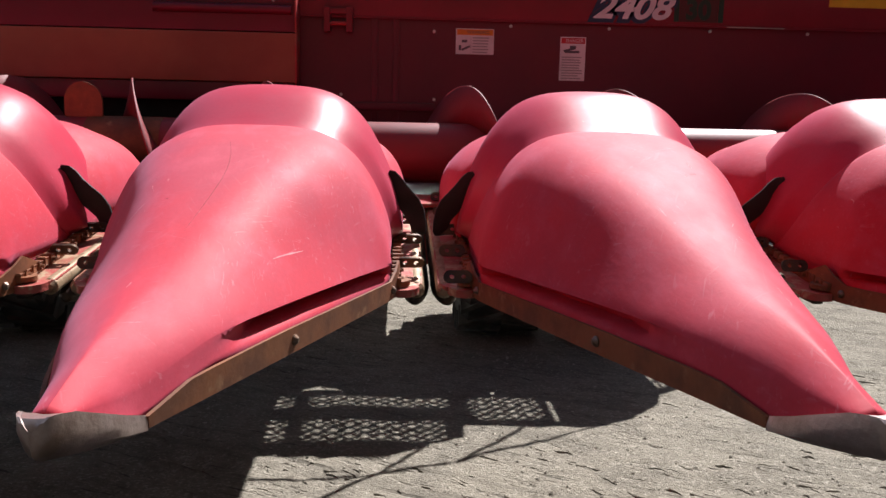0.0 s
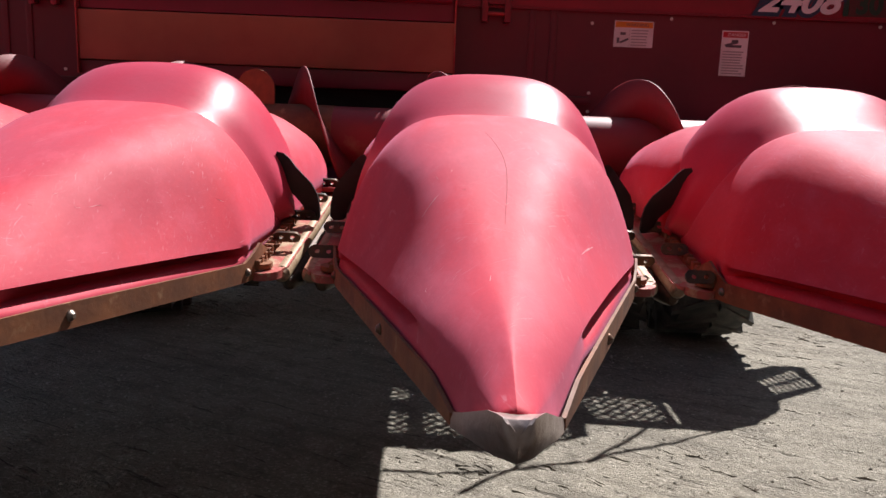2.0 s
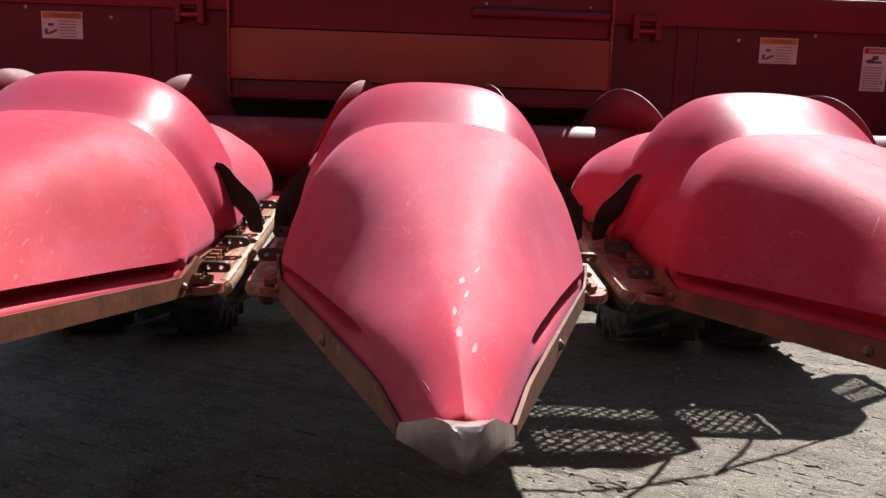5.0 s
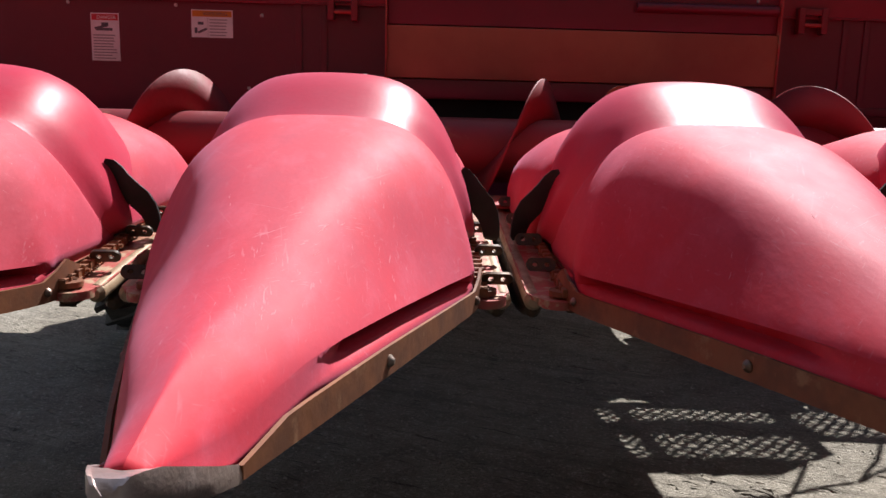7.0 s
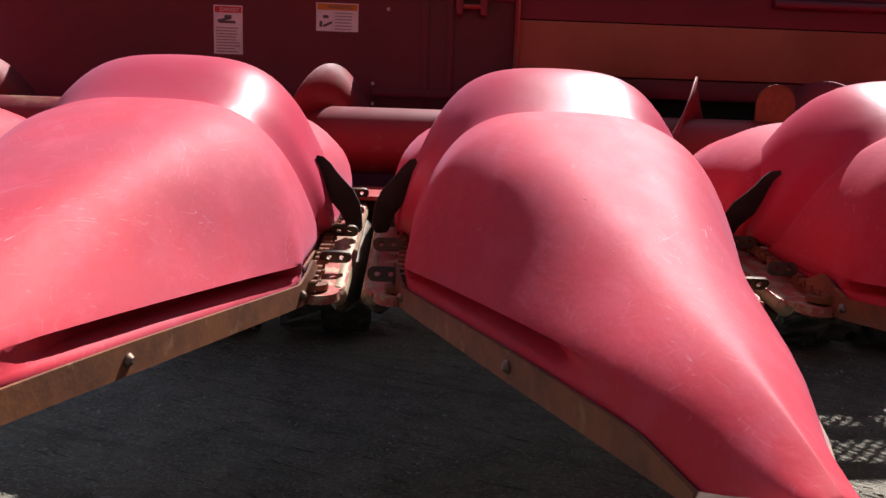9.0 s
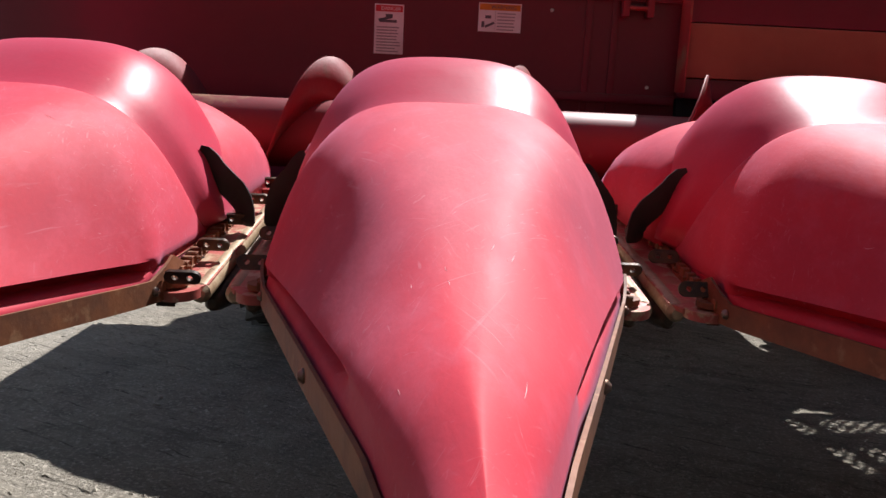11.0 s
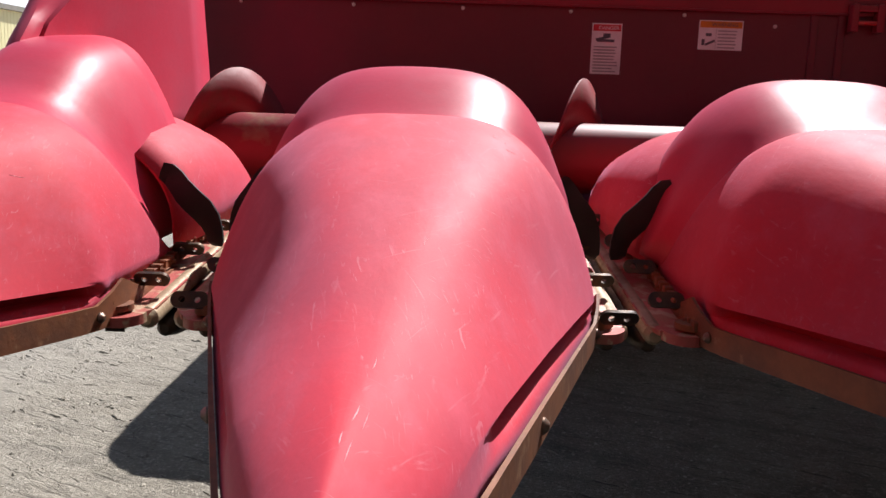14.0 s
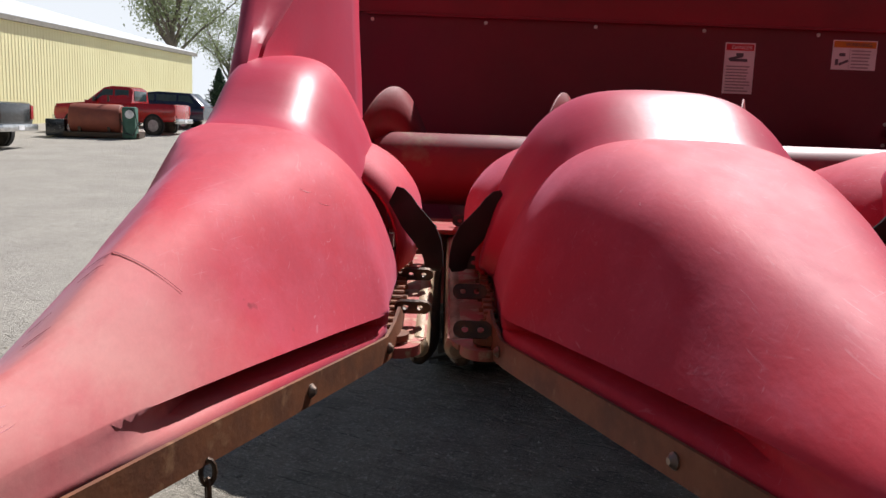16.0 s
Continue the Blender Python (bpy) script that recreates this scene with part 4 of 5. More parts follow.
def text_bars(x0, x1, z1, z0, rows, seed):
    rnd = random.Random(seed)
    bm = bmesh.new()
    for k in range(rows):
        z = z1 - (z1 - z0) * k / (rows - 1)
        box(bm, x0, x1 - (x1 - x0) * rnd.uniform(0, 0.25), -0.0026, -0.0018, z - 0.0022, z + 0.0022)
    return bm


def danger_decal(x):
    t = thing("danger_decal", "white and red danger decal stuck on the back sheet", "decal", "warning decals", at=pose(x, 2.0945, 1.867))
    part("sheet", flat(-0.050, 0.050, -0.083, 0.083, 0, 0.001), WHITE, t)
    part("band", flat(-0.046, 0.046, 0.058, 0.079, -0.001), SIGNAL, t)
    words("DANGER", 0.017, WHITE, t, "word", Matrix.Translation((0.006, -0.0024, 0.0625)) @ pose(0, 0, 0, 90))
    bm = bmesh.new()
    box(bm, -0.032, 0.026, -0.0026, -0.0018, 0.022, 0.031)
    box(bm, -0.028, 0.020, -0.0026, -0.0018, 0.033, 0.041, m=pose(0, 0, 0, 0, -14, 0))
    box(bm, -0.012, 0.012, -0.0026, -0.0018, 0.040, 0.050)
    part("pictogram", bm, INK, t)
    part("text_bars", text_bars(-0.042, 0.040, 0.006, -0.074, 9, 3), GREY_INK, t)


def warning_decal(x):
    t = thing("warning_decal", "white and orange warning decal stuck on the back sheet", "decal", "warning decals", at=pose(x, 2.0945, 1.923))
    part("sheet", flat(-0.0735, 0.0735, -0.048, 0.048, 0, 0.001), WHITE, t)
    part("band", flat(-0.070, 0.070, 0.024, 0.045, -0.001), ORANGE, t)
    words("WARNING", 0.018, INK, t, "word", Matrix.Translation((0.012, -0.0024, 0.0285)) @ pose(0, 0, 0, 90))
    bm = bmesh.new()
    box(bm, -0.058, -0.024, -0.0026, -0.0018, -0.012, -0.004, m=pose(0, 0, 0, 0, -25, 0))
    box(bm, -0.050, -0.030, -0.0026, -0.0018, -0.004, 0.006)
    box(bm, -0.062, -0.052, -0.0026, -0.0018, -0.034, -0.014)
    part("pictogram", bm, INK, t)
    part("divider_line", flat(-0.0155, -0.0145, -0.046, 0.022, -0.001), GREY_INK, t)
    part("text_bars", text_bars(-0.009, 0.066, 0.014, -0.040, 6, 5), GREY_INK, t)


for x in (1.735, -1.707):
    danger_decal(x)
for x in (1.353, -1.328):
    warning_decal(x)

badge = thing("model_decal", "white and navy slanted number decal on the top beam", "decal", at=pose(1.952, 2.0835, 2.019))
words("2408", 0.122, NAVY, badge, "number_outline", Matrix.Translation((-0.003, -0.0006, 0.003)) @ pose(0, 0, 0, 90) @ Matrix.Scale(1.2, 4, (1, 0, 0)), 0.35, 0.0150)
words("2408", 0.122, WHITE, badge, "number", Matrix.Translation((0, -0.0018, 0.006)) @ pose(0, 0, 0, 90) @ Matrix.Scale(1.2, 4, (1, 0, 0)), 0.35, 0.0035)
part("plate", flat(0.19, 0.34, -0.002, 0.10, 0), DARK_RED, badge)
words("30", 0.10, GREEN, badge, "row_width", Matrix.Translation((0.262, -0.0018, 0.010)) @ pose(0, 0, 0, 90), 0, 0.004)
for x in (0.178, 0.352):
    part("border", flat(x - 0.010, x + 0.010, -0.002, 0.10, 0), GREEN, badge)
mark = thing("yellow_decal", "plain yellow decal on the top beam", "decal", at=pose(2.86, 2.0835, 2.10))
part("sheet", flat(-0.13, 0.13, -0.012, 0.04, 0), YELLOW, mark)


# ---- combine harvester behind the header ----
combine = thing("combine_harvester", "large red combine harvester standing behind the header", "combine harvester")


def tyre_mesh(r, w):
    bm = bmesh.new()
    prof = [(-w / 2 + 0.05, r * 0.58), (-w / 2, r * 0.68), (-w / 2, r * 0.86), (-w / 2 + 0.05, r * 0.95), (0, r * 0.965), (w / 2 - 0.05, r * 0.95), (w / 2, r * 0.86), (w / 2, r * 0.68), (w / 2 - 0.05, r * 0.58)]
    n = 48
    loft(bm, [[Vector((x, q * math.cos(k * math.tau / n), q * math.sin(k * math.tau / n))) for x, q in prof] for k in range(n + 1)])
    return bm


def lug_block(r, w, side):
    """One slanting tread bar."""
    bm = bmesh.new()
    v = []
    for x, ang in ((0.0, 0.16), (w / 2 + 0.012, -0.10)):
        for da in (-0.032, 0.032):
            for q in (r * 0.93 if x < 0.1 else r * 0.80, r if x < 0.1 else r * 0.965):
                v.append(bm.verts.new((side * x, q * math.sin(ang + da), q * math.cos(ang + da))))
    for f in ((0, 1, 3, 2), (4, 6, 7, 5), (0, 4, 5, 1), (2, 3, 7, 6), (1, 5, 7, 3), (0, 2, 6, 4)):
        bm.faces.new([v[i] for i in f])
    return bm


LUGS = {}


def tread_bars(wheel, r, w):
    for k in range(24):
        for side in (1, -1):
            m = Matrix.Rotation((k + (0.5 if side < 0 else 0)) * math.tau / 24, 4, "X")
            if side not in LUGS:
                ob = part("tread_bar", lug_block(r, w, side), TYRE, wheel, smooth=False)
                LUGS[side] = ob.data
            else:
                ob = new("tread_bar", LUGS[side])
                ob.parent = wheel
            ob.matrix_basis = m


for x in (-2.44, -1.64, 1.82, 2.58):
    wheel = part("tyre", tyre_mesh(0.93, 0.58), TYRE, combine, "large dusty lugged tyre")
    wheel.matrix_basis = pose(x, 5.15, 0.82)
    tread_bars(wheel, 0.93, 0.58)
    bm = bmesh.new()
    cyl(bm, (-0.2, 0, 0), (0.2, 0, 0), 0.54, seg=32)
    part("rim", bm, RED_OLD, wheel)
part("axle", box(bmesh.new(), -2.3, 2.4, 4.97, 5.33, 0.65, 1.0, 0.03), IRON, combine)
bm = bmesh.new()
loft(bm, [[Vector(p) for p in ((-0.75, y, z0), (0.75, y, z0), (0.75, y, z1), (-0.75, y, z1))] for y, z0, z1 in ((2.45, 1.25, 1.98), (3.9, 1.35, 2.05))], True, True)
part("feeder_house", bm, RED, combine)
part("cab", box(bmesh.new(), -1.0, 1.0, 3.80, 5.5, 2.1, 3.55, 0.08), GLASS, combine)
part("cab_floor", box(bmesh.new(), -1.3, 1.33, 3.05, 5.5, 2.06, 2.12, 0.02), RED, combine)
part("cab_base", box(bmesh.new(), -1.0, 0.9, 3.75, 5.5, 1.75, 2.07, 0.02), RED, combine)
part("body", box(bmesh.new(), -1.55, 1.55, 5.5, 10.0, 1.1, 3.4, 0.08), RED, combine)
part("grain_tank", box(bmesh.new(), -1.6, 1.6, 5.8, 8.5, 3.4, 3.9, 0.05), RED, combine)


def perforated(x0, x1, y0, y1, z, cell, hole):
    bm = bmesh.new()
    nx, ny = max(1, round((x1 - x0) / cell)), max(1, round((y1 - y0) / cell))
    sx, sy = (x1 - x0) / nx, (y1 - y0) / ny
    for i in range(nx):
        for j in range(ny):
            cx, cy = x0 + (i + 0.5) * sx, y0 + (j + 0.5) * sy
            off = 0.02 * sx * (1 if j % 2 else -1)
            q = []
            for k in range(8):
                a = (k + 0.5) * math.tau / 8
                c, s = math.cos(a), math.sin(a)
                mx = 1 / max(abs(c), abs(s))
                q.append((bm.verts.new((cx + off + hole * c, cy + hole * s, z)), bm.verts.new((cx + c * mx * sx / 2, cy + s * mx * sy / 2, z))))
            for k in range(8):
                a, b = q[k], q[(k + 1) % 8]
                bm.faces.new((a[0], b[0], b[1], a[1]))
    return bm


# rounded mudguard deck on the far side
bm = bmesh.new()
edge = [(-1.3, 6.7), (-2.95, 6.7), (-2.90, 4.9)] + [(-2.40 - 0.48 * math.cos(a), 4.55 - 0.48 * math.sin(a)) for a in [k * math.pi / 16 for k in range(1, 8)]] + [(-2.28, 4.04), (-2.05, 3.82), (-1.7, 3.62), (-1.3, 3.55)]
loft(bm, [[Vector((x, y, z)) for x, y in edge] for z in (1.96, 2.0)], True, True)
part("mudguard", bm, RED, combine)
# side platform with perforated treads beside the cab
PZ = 2.30


def plate(outline, holes, z0, z1):
    """A flat plate with openings cut through it."""
    bm = bmesh.new()
    edges = []
    for lp in [outline] + holes:
        vs = [bm.verts.new((x, y, z0)) for x, y in lp]
        edges += [bm.edges.new((vs[i], vs[(i + 1) % len(vs)])) for i in range(len(vs))]
    bmesh.ops.triangle_fill(bm, use_beauty=True, edges=edges)
    ret = bmesh.ops.extrude_face_region(bm, geom=bm.faces[:])
    bmesh.ops.translate(bm, verts=[g for g in ret["geom"] if isinstance(g, bmesh.types.BMVert)], vec=(0, 0, z1 - z0))
    return bm


TREADS = [(1.38, 1.52, 4.40, 4.76), (1.60, 2.31, 4.42, 4.76), (1.37, 1.52, 4.96, 5.20), (1.60, 2.37, 5.00, 5.24), (2.48, 2.86, 4.77, 5.20)]
outline = [(1.28, 4.21), (2.02, 4.21), (2.20, 4.36), (2.39, 4.48), (2.41, 4.67), (3.05, 4.67), (3.27, 4.74), (3.55, 5.07), (3.62, 5.26), (3.69, 5.34), (4.03, 5.62), (4.12, 6.10), (3.93, 6.15), (3.62, 5.92), (3.5, 5.80), (3.5, 6.3), (1.28, 6.3)]
gaps = [[(1.53, 5.35), (1.81, 5.34), (1.64, 5.44)], [(2.44, 5.28), (2.76, 5.265), (2.48, 5.43)], [(2.90, 4.76), (2.925, 4.76), (2.94, 5.12), (2.915, 5.12)]]
for k in range(8):  # louvre slots
    x, y0, y1 = 3.665 + 0.044 * k, 5.43 + 0.030 * k, 5.72 + 0.045 * k
    gaps.append([(x, y0), (x + 0.026, y0 + 0.01), (x + 0.030, (y0 + y1) / 2 - 0.012), (x + 0.004, (y0 + y1) / 2 - 0.02)])
    gaps.append([(x + 0.004, (y0 + y1) / 2 + 0.012), (x + 0.030, (y0 + y1) / 2 + 0.02), (x + 0.034, y1), (x + 0.008, y1 - 0.01)])
plat = part("platform", plate(outline, [[(x0, y0), (x1, y0), (x1, y1), (x0, y1)] for x0, x1, y0, y1 in TREADS] + gaps, PZ - 0.02, PZ), IRON, combine, "perforated steel access platform")
for x0, x1, y0, y1 in TREADS:
    solid(part("perforated_tread", perforated(x0, x1, y0, y1, PZ - 0.004, 0.080, 0.0130), IRON, plat), 0.003)
for pts in (((1.34, 3.95, 2.3), (1.66, 3.93, 2.3), (1.80, 3.98, 2.34), (2.02, 4.08, 2.36), (2.33, 4.20, 2.36)), ((1.70, 3.62, 2.2), (2.0, 4.05, 2.28), (2.2, 4.36, 2.29)),
            ((2.33, 4.15, 2.31), (2.72, 4.42, 2.3), (3.1, 4.68, 2.3)), ((2.33, 4.15, 2.31), (2.55, 4.40, 2.3), (2.72, 4.67, 2.3))):
    part("hand_rail", pipe(bmesh.new(), pts, 0.013), IRON, combine)

# ---- yellow building ----
WALL = [(-22.65, 14.0), (-19.05, 52.8)]


def building():
    t = thing("storage_building", "long pale yellow ribbed metal storage building with a white roof", "building")
    (x0, y0), (x1, y1) = WALL
    d = Vector((x1 - x0, y1 - y0, 0))
    L = d.length
    d.normalize()
    nrm = Vector((d.y, -d.x, 0))
    ribs = int(L / 0.23)
    prof = []
    for k in range(ribs):
        a = k * 0.23
        for o, h in ((0.0, 0.0), (0.15, 0.0), (0.17, 0.012), (0.21, 0.012)):
            prof.append(Vector((x0, y0, 0)) + d * (a + o) + nrm * h)
    bm = bmesh.new()
    loft(bm, [[p + Vector((0, 0, z)) for p in prof] for z in (0.2, 5.03)])
    solid(part("wall", bm, SIDING, t, smooth=False), 0.05)
    back = -nrm
    A, B = Vector((x0, y0, 0)), Vector((x1, y1, 0))
    bm = bmesh.new()
    loft(bm, [[a + back * 0.1 + Vector((0, 0, z)) for z in (0.2, 5.0)] + [a + back * 12 + Vector((0, 0, 7.9)), a + back * 24 + Vector((0, 0, 5.0)), a + back * 24 + Vector((0, 0, 0.2))] for a in (A + d * 0.2, B - d * 0.1)], True, True)
    part("shell", bm, SIDING, t, smooth=False)
    bm = bmesh.new()
    loft(bm, [[a + nrm * 0.22 + Vector((0, 0, 5.10)), a + nrm * 0.22 + Vector((0, 0, 5.20)), a + back * 12 + Vector((0, 0, 8.2)), a + back * 24.4 + Vector((0, 0, 5.1)), a + back * 12 + Vector((0, 0, 8.0))] for a in (A - d * 0.3, B + d * 0.3)], True, True)
    part("roof", bm, ROOF, t, smooth=False)
    bm = bmesh.new()
    loft(bm, [[a + nrm * q + Vector((0, 0, z)) for q, z in ((0.23, 4.98), (0.25, 4.98), (0.25, 5.18), (0.23, 5.18))] for a in (A - d * 0.3, B + d * 0.3)], True, True)
    part("fascia", bm, TRIM, t, smooth=False)
    bm = bmesh.new()
    loft(bm, [[a + nrm * q + Vector((0, 0, z)) for q, z in ((-0.02, 4.97), (0.23, 4.98), (0.23, 5.0), (-0.02, 5.0))] for a in (A - d * 0.2, B + d * 0.2)], True, True)
    part("soffit", bm, TRIM, t, smooth=False)


building()


# ---- vehicles ----
def wheels(t, xs, half, r):
    for x in xs:
        for s in (1, -1):
            bm = bmesh.new()
            loft(bm, [[Vector((x + q * math.cos(k * math.tau / 28), s * (half - 0.10 + a), r + q * math.sin(k * math.tau / 28))) for k in range(28)] for a, q in ((-0.12, r * 0.7), (-0.12, r * 0.94), (-0.08, r), (0.08, r), (0.12, r * 0.94), (0.12, r * 0.66))], True, True)
            w = part("tyre", bm, TYRE, t)
            bm = bmesh.new()
            cyl(bm, (x, s * (half - 0.02), r), (x, s * (half + 0.024), r), r * 0.64, r * 0.6, seg=20)
            cyl(bm, (x, s * (half + 0.02), r), (x, s * (half + 0.05), r), r * 0.2, r * 0.15, seg=10)
            part("rim", bm, ALLOY, w)


def car_body(sections, half):
    """Side profile (x, low, high) lofted across, with tucked-in shoulders."""
    bm = bmesh.new()
    rings = []
    for x, lo, hi in sections:
        h = hi - lo
        rings.append([Vector((x, s * y * half, lo + f * h)) for s, y, f in ((1, 0.93, 0), (1, 1.0, 0.22), (1, 1.0, 0.62), (1, 0.97, 0.88), (1, 0.90, 1.0), (-1, 0.90, 1.0), (-1, 0.97, 0.88), (-1, 1.0, 0.62), (-1, 1.0, 0.22), (-1, 0.93, 0))])
    loft(bm, rings, True, True)
    return bm


def cabin(sections, half):
    bm = bmesh.new()
    rings = [[Vector((x, s * y, z)) for s, y, z in ((1, half, lo), (1, half * 0.97, lo + 0.1), (1, half * w, hi - 0.05), (1, half * w * 0.92, hi), (-1, half * w * 0.92, hi), (-1, half * w, hi - 0.05), (-1, half * 0.97, lo + 0.1), (-1, half, lo))] for x, lo, hi, w in sections]
    loft(bm, rings, True, True)
    return bm


def side_glass(t, quads, half):
    for q in quads:
        for s in (1, -1):
            bm = bmesh.new()
            vs = [Vector((x, s * (half * w + 0.006), z)) for x, z, w in q]
            a = [bm.verts.new(v) for v in vs]
            b = [bm.verts.new(v - Vector((0, s * 0.02, 0))) for v in vs]
            bm.faces.new(a)
            bm.faces.new(list(reversed(b)))
            for i in range(len(a)):
                j = (i + 1) % len(a)
                bm.faces.new((a[i], b[i], b[j], a[j]))
            part("side_window", bm, GLASS, t, smooth=False)


def pickup(name, label, paint, m):
    t = thing(name, label, "pickup truck", at=m)
    half = 0.98
    part("body", car_body([(2.75, 0.62, 1.00), (2.68, 0.48, 1.15), (1.6, 0.46, 1.24), (1.25, 0.46, 1.27), (-0.75, 0.46, 1.27), (-0.76, 0.5, 1.27), (-2.65, 0.58, 1.27), (-2.72, 0.62, 1.24)], half), paint, t)
    part("cab", cabin([(1.35, 1.24, 1.28, 0.97), (0.55, 1.24, 1.86, 0.82), (0.2, 1.24, 1.93, 0.80), (-0.55, 1.24, 1.92, 0.80), (-0.78, 1.24, 1.80, 0.82)], half), paint, t)
    side_glass(t, [[(1.0, 1.32, 0.955), (0.10, 1.32, 0.955), (0.10, 1.80, 0.835), (0.52, 1.80, 0.835)], [(0.02, 1.32, 0.955), (-0.62, 1.32, 0.955), (-0.60, 1.78, 0.835), (0.02, 1.80, 0.835)]], half)
    part("rear_window", box(bmesh.new(), -0.80, -0.765, -0.68, 0.68, 1.36, 1.76, 0.01, None), GLASS, t)
    # black slab on the closed body, painted shade of an open bed
    part("bed_opening", box(bmesh.new(), -2.62, -0.85, -0.80, 0.80, 1.24, 1.278, 0.004), BLACK, t)
    part("tailgate", box(bmesh.new(), -2.76, -2.70, -0.78, 0.78, 0.72, 1.24, 0.02), paint, t)
    part("bumper", box(bmesh.new(), -2.90, -2.72, -0.95, 0.95, 0.50, 0.70, 0.04), CHROME, t)
    part("front_bumper", box(bmesh.new(), 2.66, 2.86, -0.95, 0.95, 0.48, 0.72, 0.04), CHROME, t)
    for s in (1, -1):
        part("tail_light", box(bmesh.new(), -2.765, -2.68, s * 0.90 - 0.07, s * 0.90 + 0.07, 0.82, 1.20, 0.02), LAMP_RED, t)
        for x in (-1.75, 1.85):
            # black disc as the painted shade of the wheel well
            part("wheel_arch", cyl(bmesh.new(), (x, s * 0.80, 0.42), (x, s * 0.984, 0.42), 0.46, seg=28), BLACK, t)
        part("mirror", box(bmesh.new(), 0.78, 0.92, s * 1.08 - 0.1, s * 1.08 + 0.1, 1.30, 1.48, 0.03), CAR_BLACK, t)
    part("plate_bar", box(bmesh.new(), -2.91, -2.895, -0.15, 0.15, 0.54, 0.66), WHITE, t)
    wheels(t, (-1.75, 1.85), half, 0.40)
    return t


pickup("pickup_truck", "red pickup truck parked nose-in at the yellow building", CAR_RED, pose(-15.45, 32.2, rise(0, 32.2) - 0.06, 0, 0, 180) @ Matrix.Diagonal((0.845, 0.95, 0.95, 1)))
pickup("pickup_truck", "black pickup truck parked with its tail to the yard", CAR_BLACK, pose(-18.25, 23.6, rise(0, 23.6) - 0.02, 0, 0, 180) @ Matrix.Scale(1.08, 4))


def suv():
    t = thing("sport_utility_vehicle", "dark navy sport utility vehicle parked beside a red pickup", "car", at=pose(-15.5, 36.4, rise(0, 36.4) - 0.05, 0, 0, 180) @ Matrix.Scale(0.92, 4))
    half = 0.95
    part("body", car_body([(2.4, 0.55, 0.85), (2.3, 0.40, 1.0), (1.2, 0.38, 1.12), (-2.2, 0.40, 1.12), (-2.4, 0.5, 1.05)], half), CAR_NAVY, t)
    part("cab", cabin([(1.35, 1.08, 1.12, 0.97), (0.5, 1.08, 1.66, 0.82), (-0.2, 1.08, 1.74, 0.8), (-1.7, 1.08, 1.70, 0.8), (-2.3, 1.08, 1.16, 0.9)], half), CAR_NAVY, t)
    side_glass(t, [[(1.0, 1.18, 0.955), (-0.05, 1.18, 0.955), (-0.05, 1.62, 0.835), (0.5, 1.58, 0.835)], [(-0.15, 1.18, 0.955), (-1.1, 1.18, 0.955), (-1.1, 1.60, 0.835), (-0.15, 1.62, 0.835)], [(-1.2, 1.18, 0.955), (-1.95, 1.22, 0.95), (-1.7, 1.58, 0.835), (-1.2, 1.60, 0.835)]], half)
    for s in (1, -1):
        part("tail_light", box(bmesh.new(), -2.40, -2.28, s * 0.82 - 0.08, s * 0.82 + 0.08, 0.85, 1.10, 0.02), LAMP_RED, t)
    wheels(t, (-1.45, 1.5), half, 0.36)


suv()


def fuel_tank():
    t = thing("fuel_tank", "rust red fuel tank on a dark skid with a green pump", "fuel tank", at=pose(-15.15, 29.2, rise(0, 29.2), 0, 0, 8))
    bm = bmesh.new()
    n = 32
    loft(bm, [[Vector((x, q * math.cos(k * math.tau / n), 0.66 + q * math.sin(k * math.tau / n))) for k in range(n)] for x, q in ((-0.98, 0.40), (-0.95, 0.50), (-0.90, 0.53), (0.72, 0.53), (0.78, 0.50), (0.80, 0.42))], True, True)
    part("tank", bm, TANK, t)
    part("skid", box(bmesh.new(), -1.15, 1.45, -0.5, 0.5, 0.02, 0.20, 0.02), IRON, t)
    for x in (-0.6, 0.4):
        part("saddle", box(bmesh.new(), x - 0.05, x + 0.05, -0.45, 0.45, 0.18, 0.4, 0.01), IRON, t)
    pump = part("pump_case", box(bmesh.new(), 0.88, 1.36, -0.62, -0.10, 0.0, 1.12, 0.09), PUMP, t, "green pump case")
    part("meter", cyl(bmesh.new(), (1.16, -0.66, 0.86), (1.16, -0.58, 0.86), 0.15, seg=20), WHITE, pump)
    part("hose", pipe(bmesh.new(), [(1.2, -0.6, 1.05), (1.35, -0.7, 0.95), (1.45, -0.72, 0.5), (1.3, -0.72, 0.12), (1.0, -0.70, 0.2), (0.86, -0.66, 0.7)], 0.022), RUBBER, pump)
    part("vent_pipe", cyl(bmesh.new(), (0.3, 0, 1.28), (0.3, 0, 1.5), 0.04, seg=10), IRON, t)
    part("engine_box", box(bmesh.new(), -1.75, -1.1, -0.4, 0.4, 0.02, 0.62, 0.05), CAR_BLACK, t)


fuel_tank()


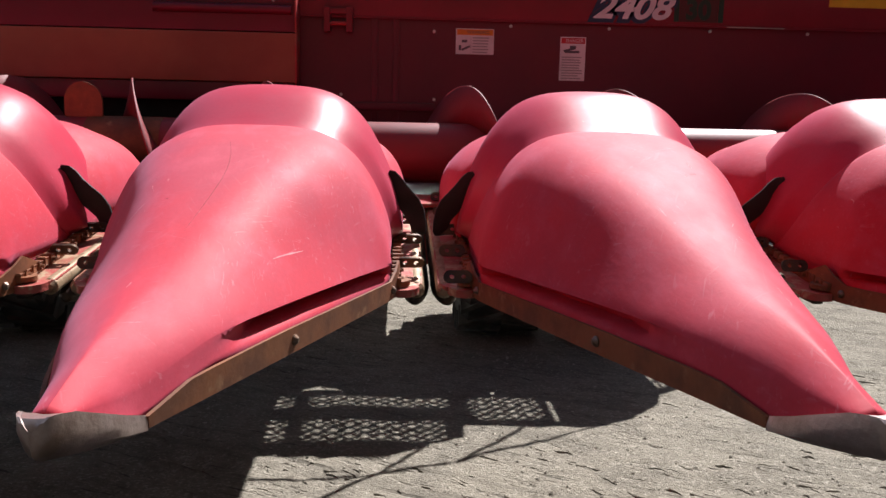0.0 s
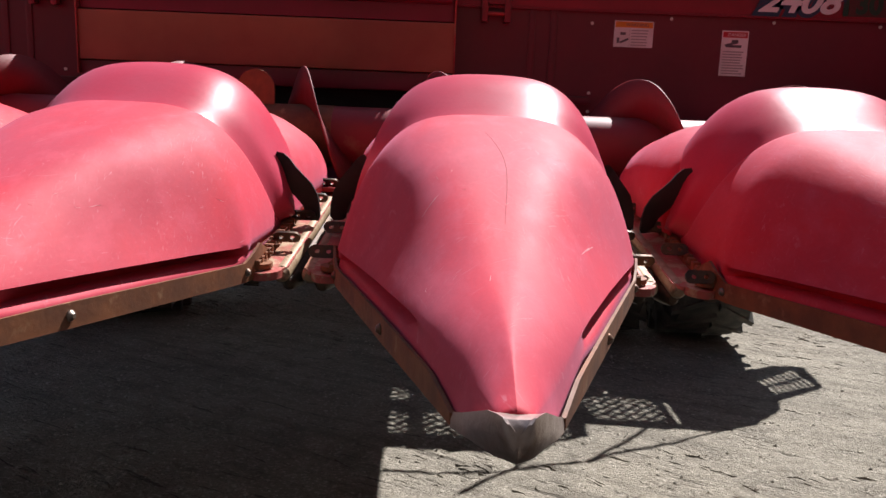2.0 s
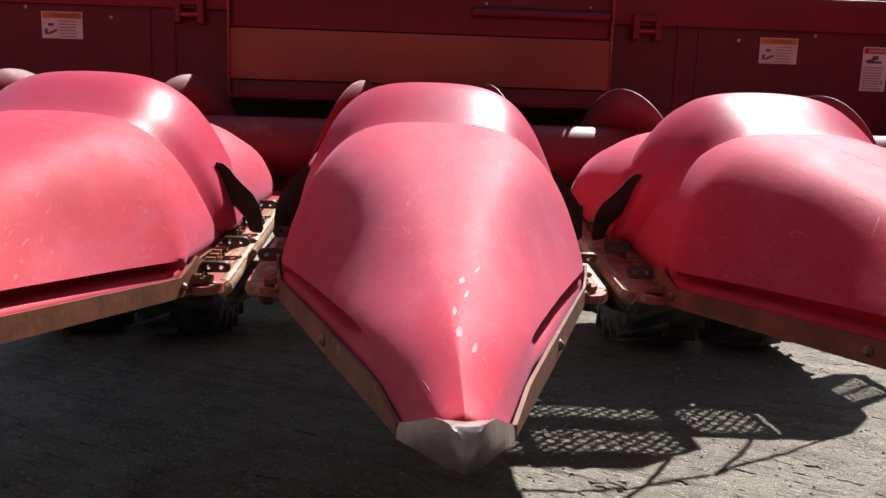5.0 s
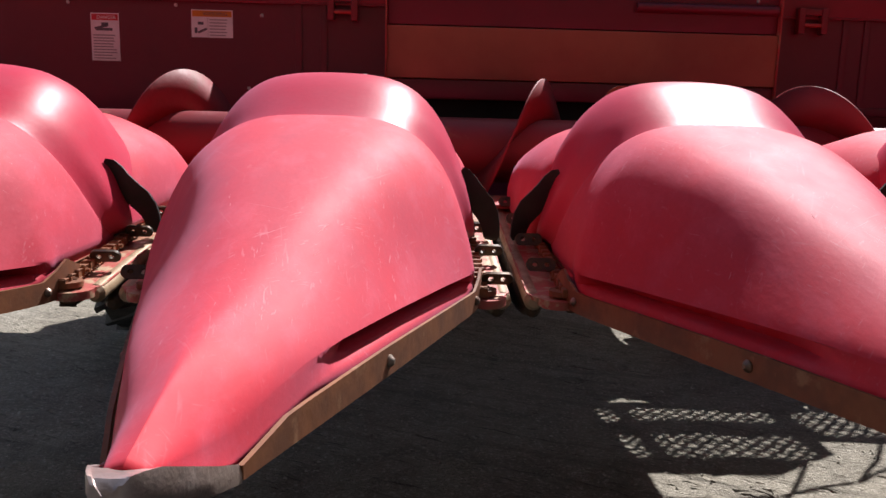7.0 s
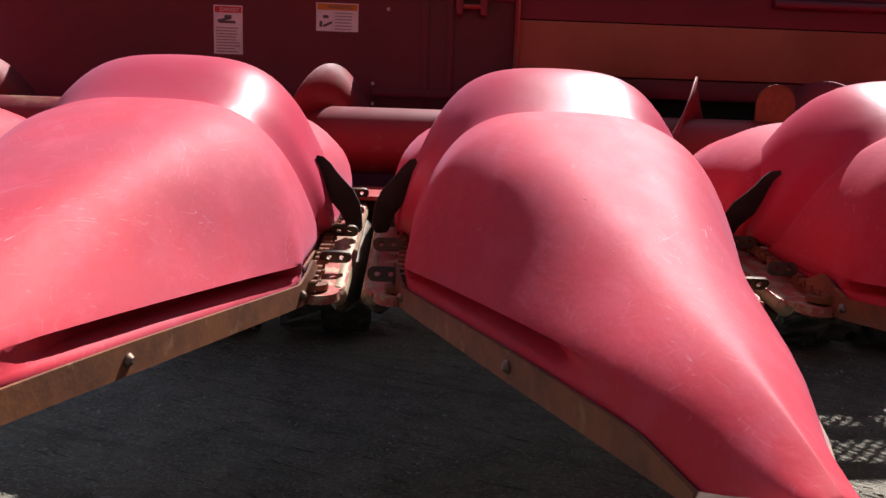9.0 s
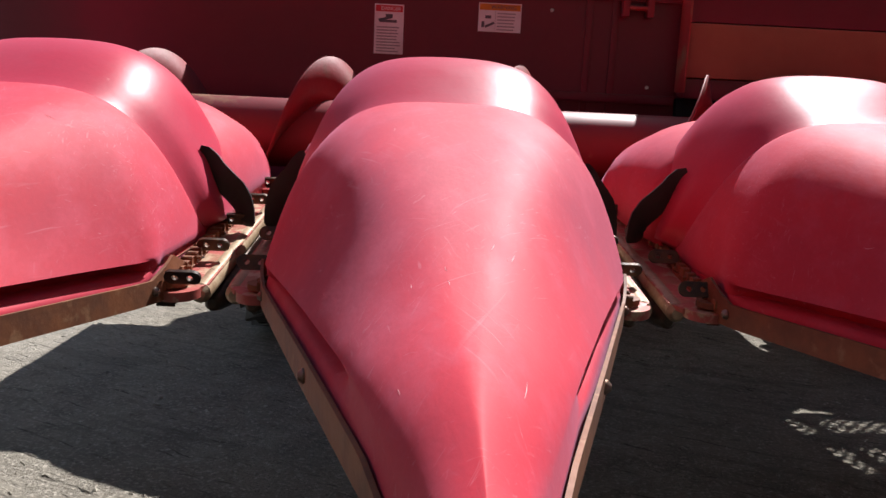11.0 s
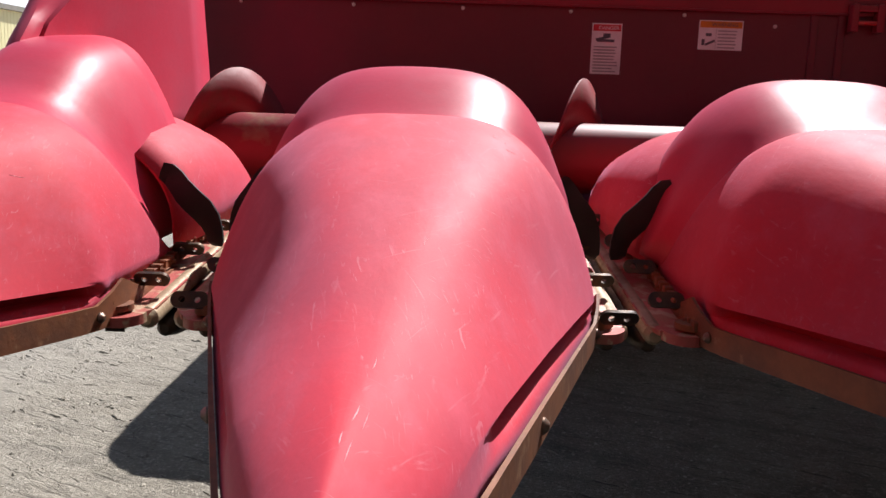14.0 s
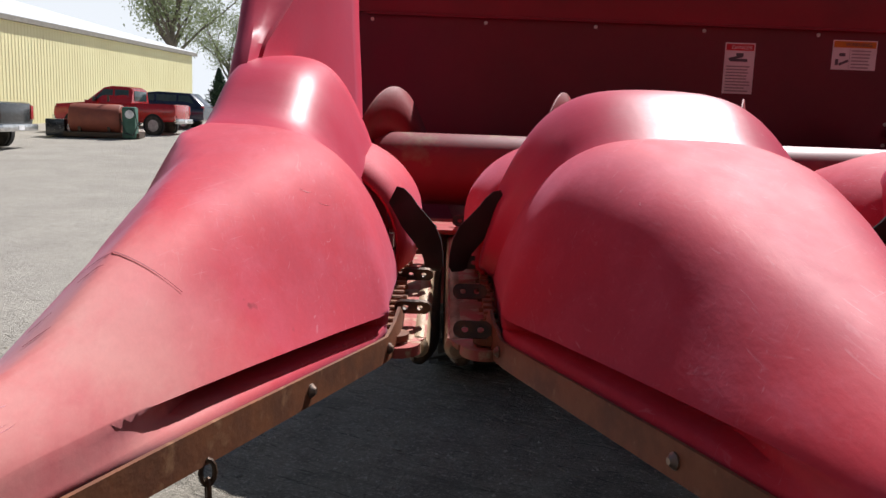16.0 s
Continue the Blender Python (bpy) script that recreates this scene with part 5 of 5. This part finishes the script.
# ---- trees ----
def tree(x, y, h, crown_r, leaves, mat, label, seed, conifer=False):
    rnd = random.Random(seed)
    z0 = rise(x, y)
    t = thing("tree", label, "tree", at=pose(x, y, z0 - 0.1))
    bm = bmesh.new()
    cyl(bm, (0, 0, 0), (0.1, 0, h * 0.45), h * 0.022, h * 0.014, seg=10)
    tips = []
    if conifer:
        cyl(bm, (0.1, 0, h * 0.45), (0, 0, h), h * 0.014, 0.01, seg=8)
        tips = [(Vector((0, 0, h * f)), 0.24 * h * (1 - f) + 0.1) for f in [0.15 + 0.85 * k / 30 for k in range(31)]]
    else:
        for k in range(9):
            a, lean = k * math.tau / 9 + rnd.uniform(-0.3, 0.3), rnd.uniform(0.25, 0.85)
            p = Vector((0.1, 0, h * rnd.uniform(0.28, 0.45)))
            d = Vector((math.cos(a) * lean, math.sin(a) * lean, 0.75)).normalized()
            r = h * 0.011
            for s in range(5):
                q = p + d * h * rnd.uniform(0.09, 0.14)
                cyl(bm, p, q, r, r * 0.72, seg=6)
                for b in range(2):
                    e = (d + Vector((rnd.uniform(-1, 1), rnd.uniform(-1, 1), rnd.uniform(-0.2, 0.7)))).normalized()
                    w = q + e * h * rnd.uniform(0.06, 0.12)
                    cyl(bm, q, w, r * 0.45, r * 0.15, seg=5)
                    tips.append((w, crown_r * 0.17))
                p, r = q, r * 0.72
                d = (d + Vector((rnd.uniform(-0.35, 0.35), rnd.uniform(-0.35, 0.35), rnd.uniform(-0.1, 0.3)))).normalized()
            tips.append((p, crown_r * 0.2))
    part("trunk", bm, BARK, t)
    verts, faces = [], []
    for k in range(leaves):
        c, r = tips[rnd.randrange(len(tips))]
        g = Vector((rnd.gauss(0, 1), rnd.gauss(0, 1), rnd.gauss(0, 0.8)))
        p = c + g * r * 0.55
        s = rnd.uniform(0.06, 0.13) * (h / 12 if not conifer else 1.6)
        u = Vector((rnd.gauss(0, 1), rnd.gauss(0, 1), rnd.gauss(0, 1))).normalized()
        v = u.orthogonal().normalized()
        i = len(verts)
        verts += [p - u * s, p + v * s * 0.5, p + u * s, p - v * s * 0.5]
        faces.append((i, i + 1, i + 2, i + 3))
    me = bpy.data.meshes.new("crown")
    me.from_pydata([tuple(v) for v in verts], [], faces)
    me.materials.append(mat)
    ob = new("crown", me)
    ob.parent = t


tree(-29.3, 80.0, 18.0, 8.0, 14000, LEAF, "tall sparse spring tree with thin pale leaves", 4)
tree(-26.4, 86.0, 4.6, 2.0, 5000, LEAF_DARK, "dark green conifer behind the building", 7, True)
tree(-27.0, 92.0, 11.5, 6.0, 11000, LEAF, "leafy green tree behind the building", 9)
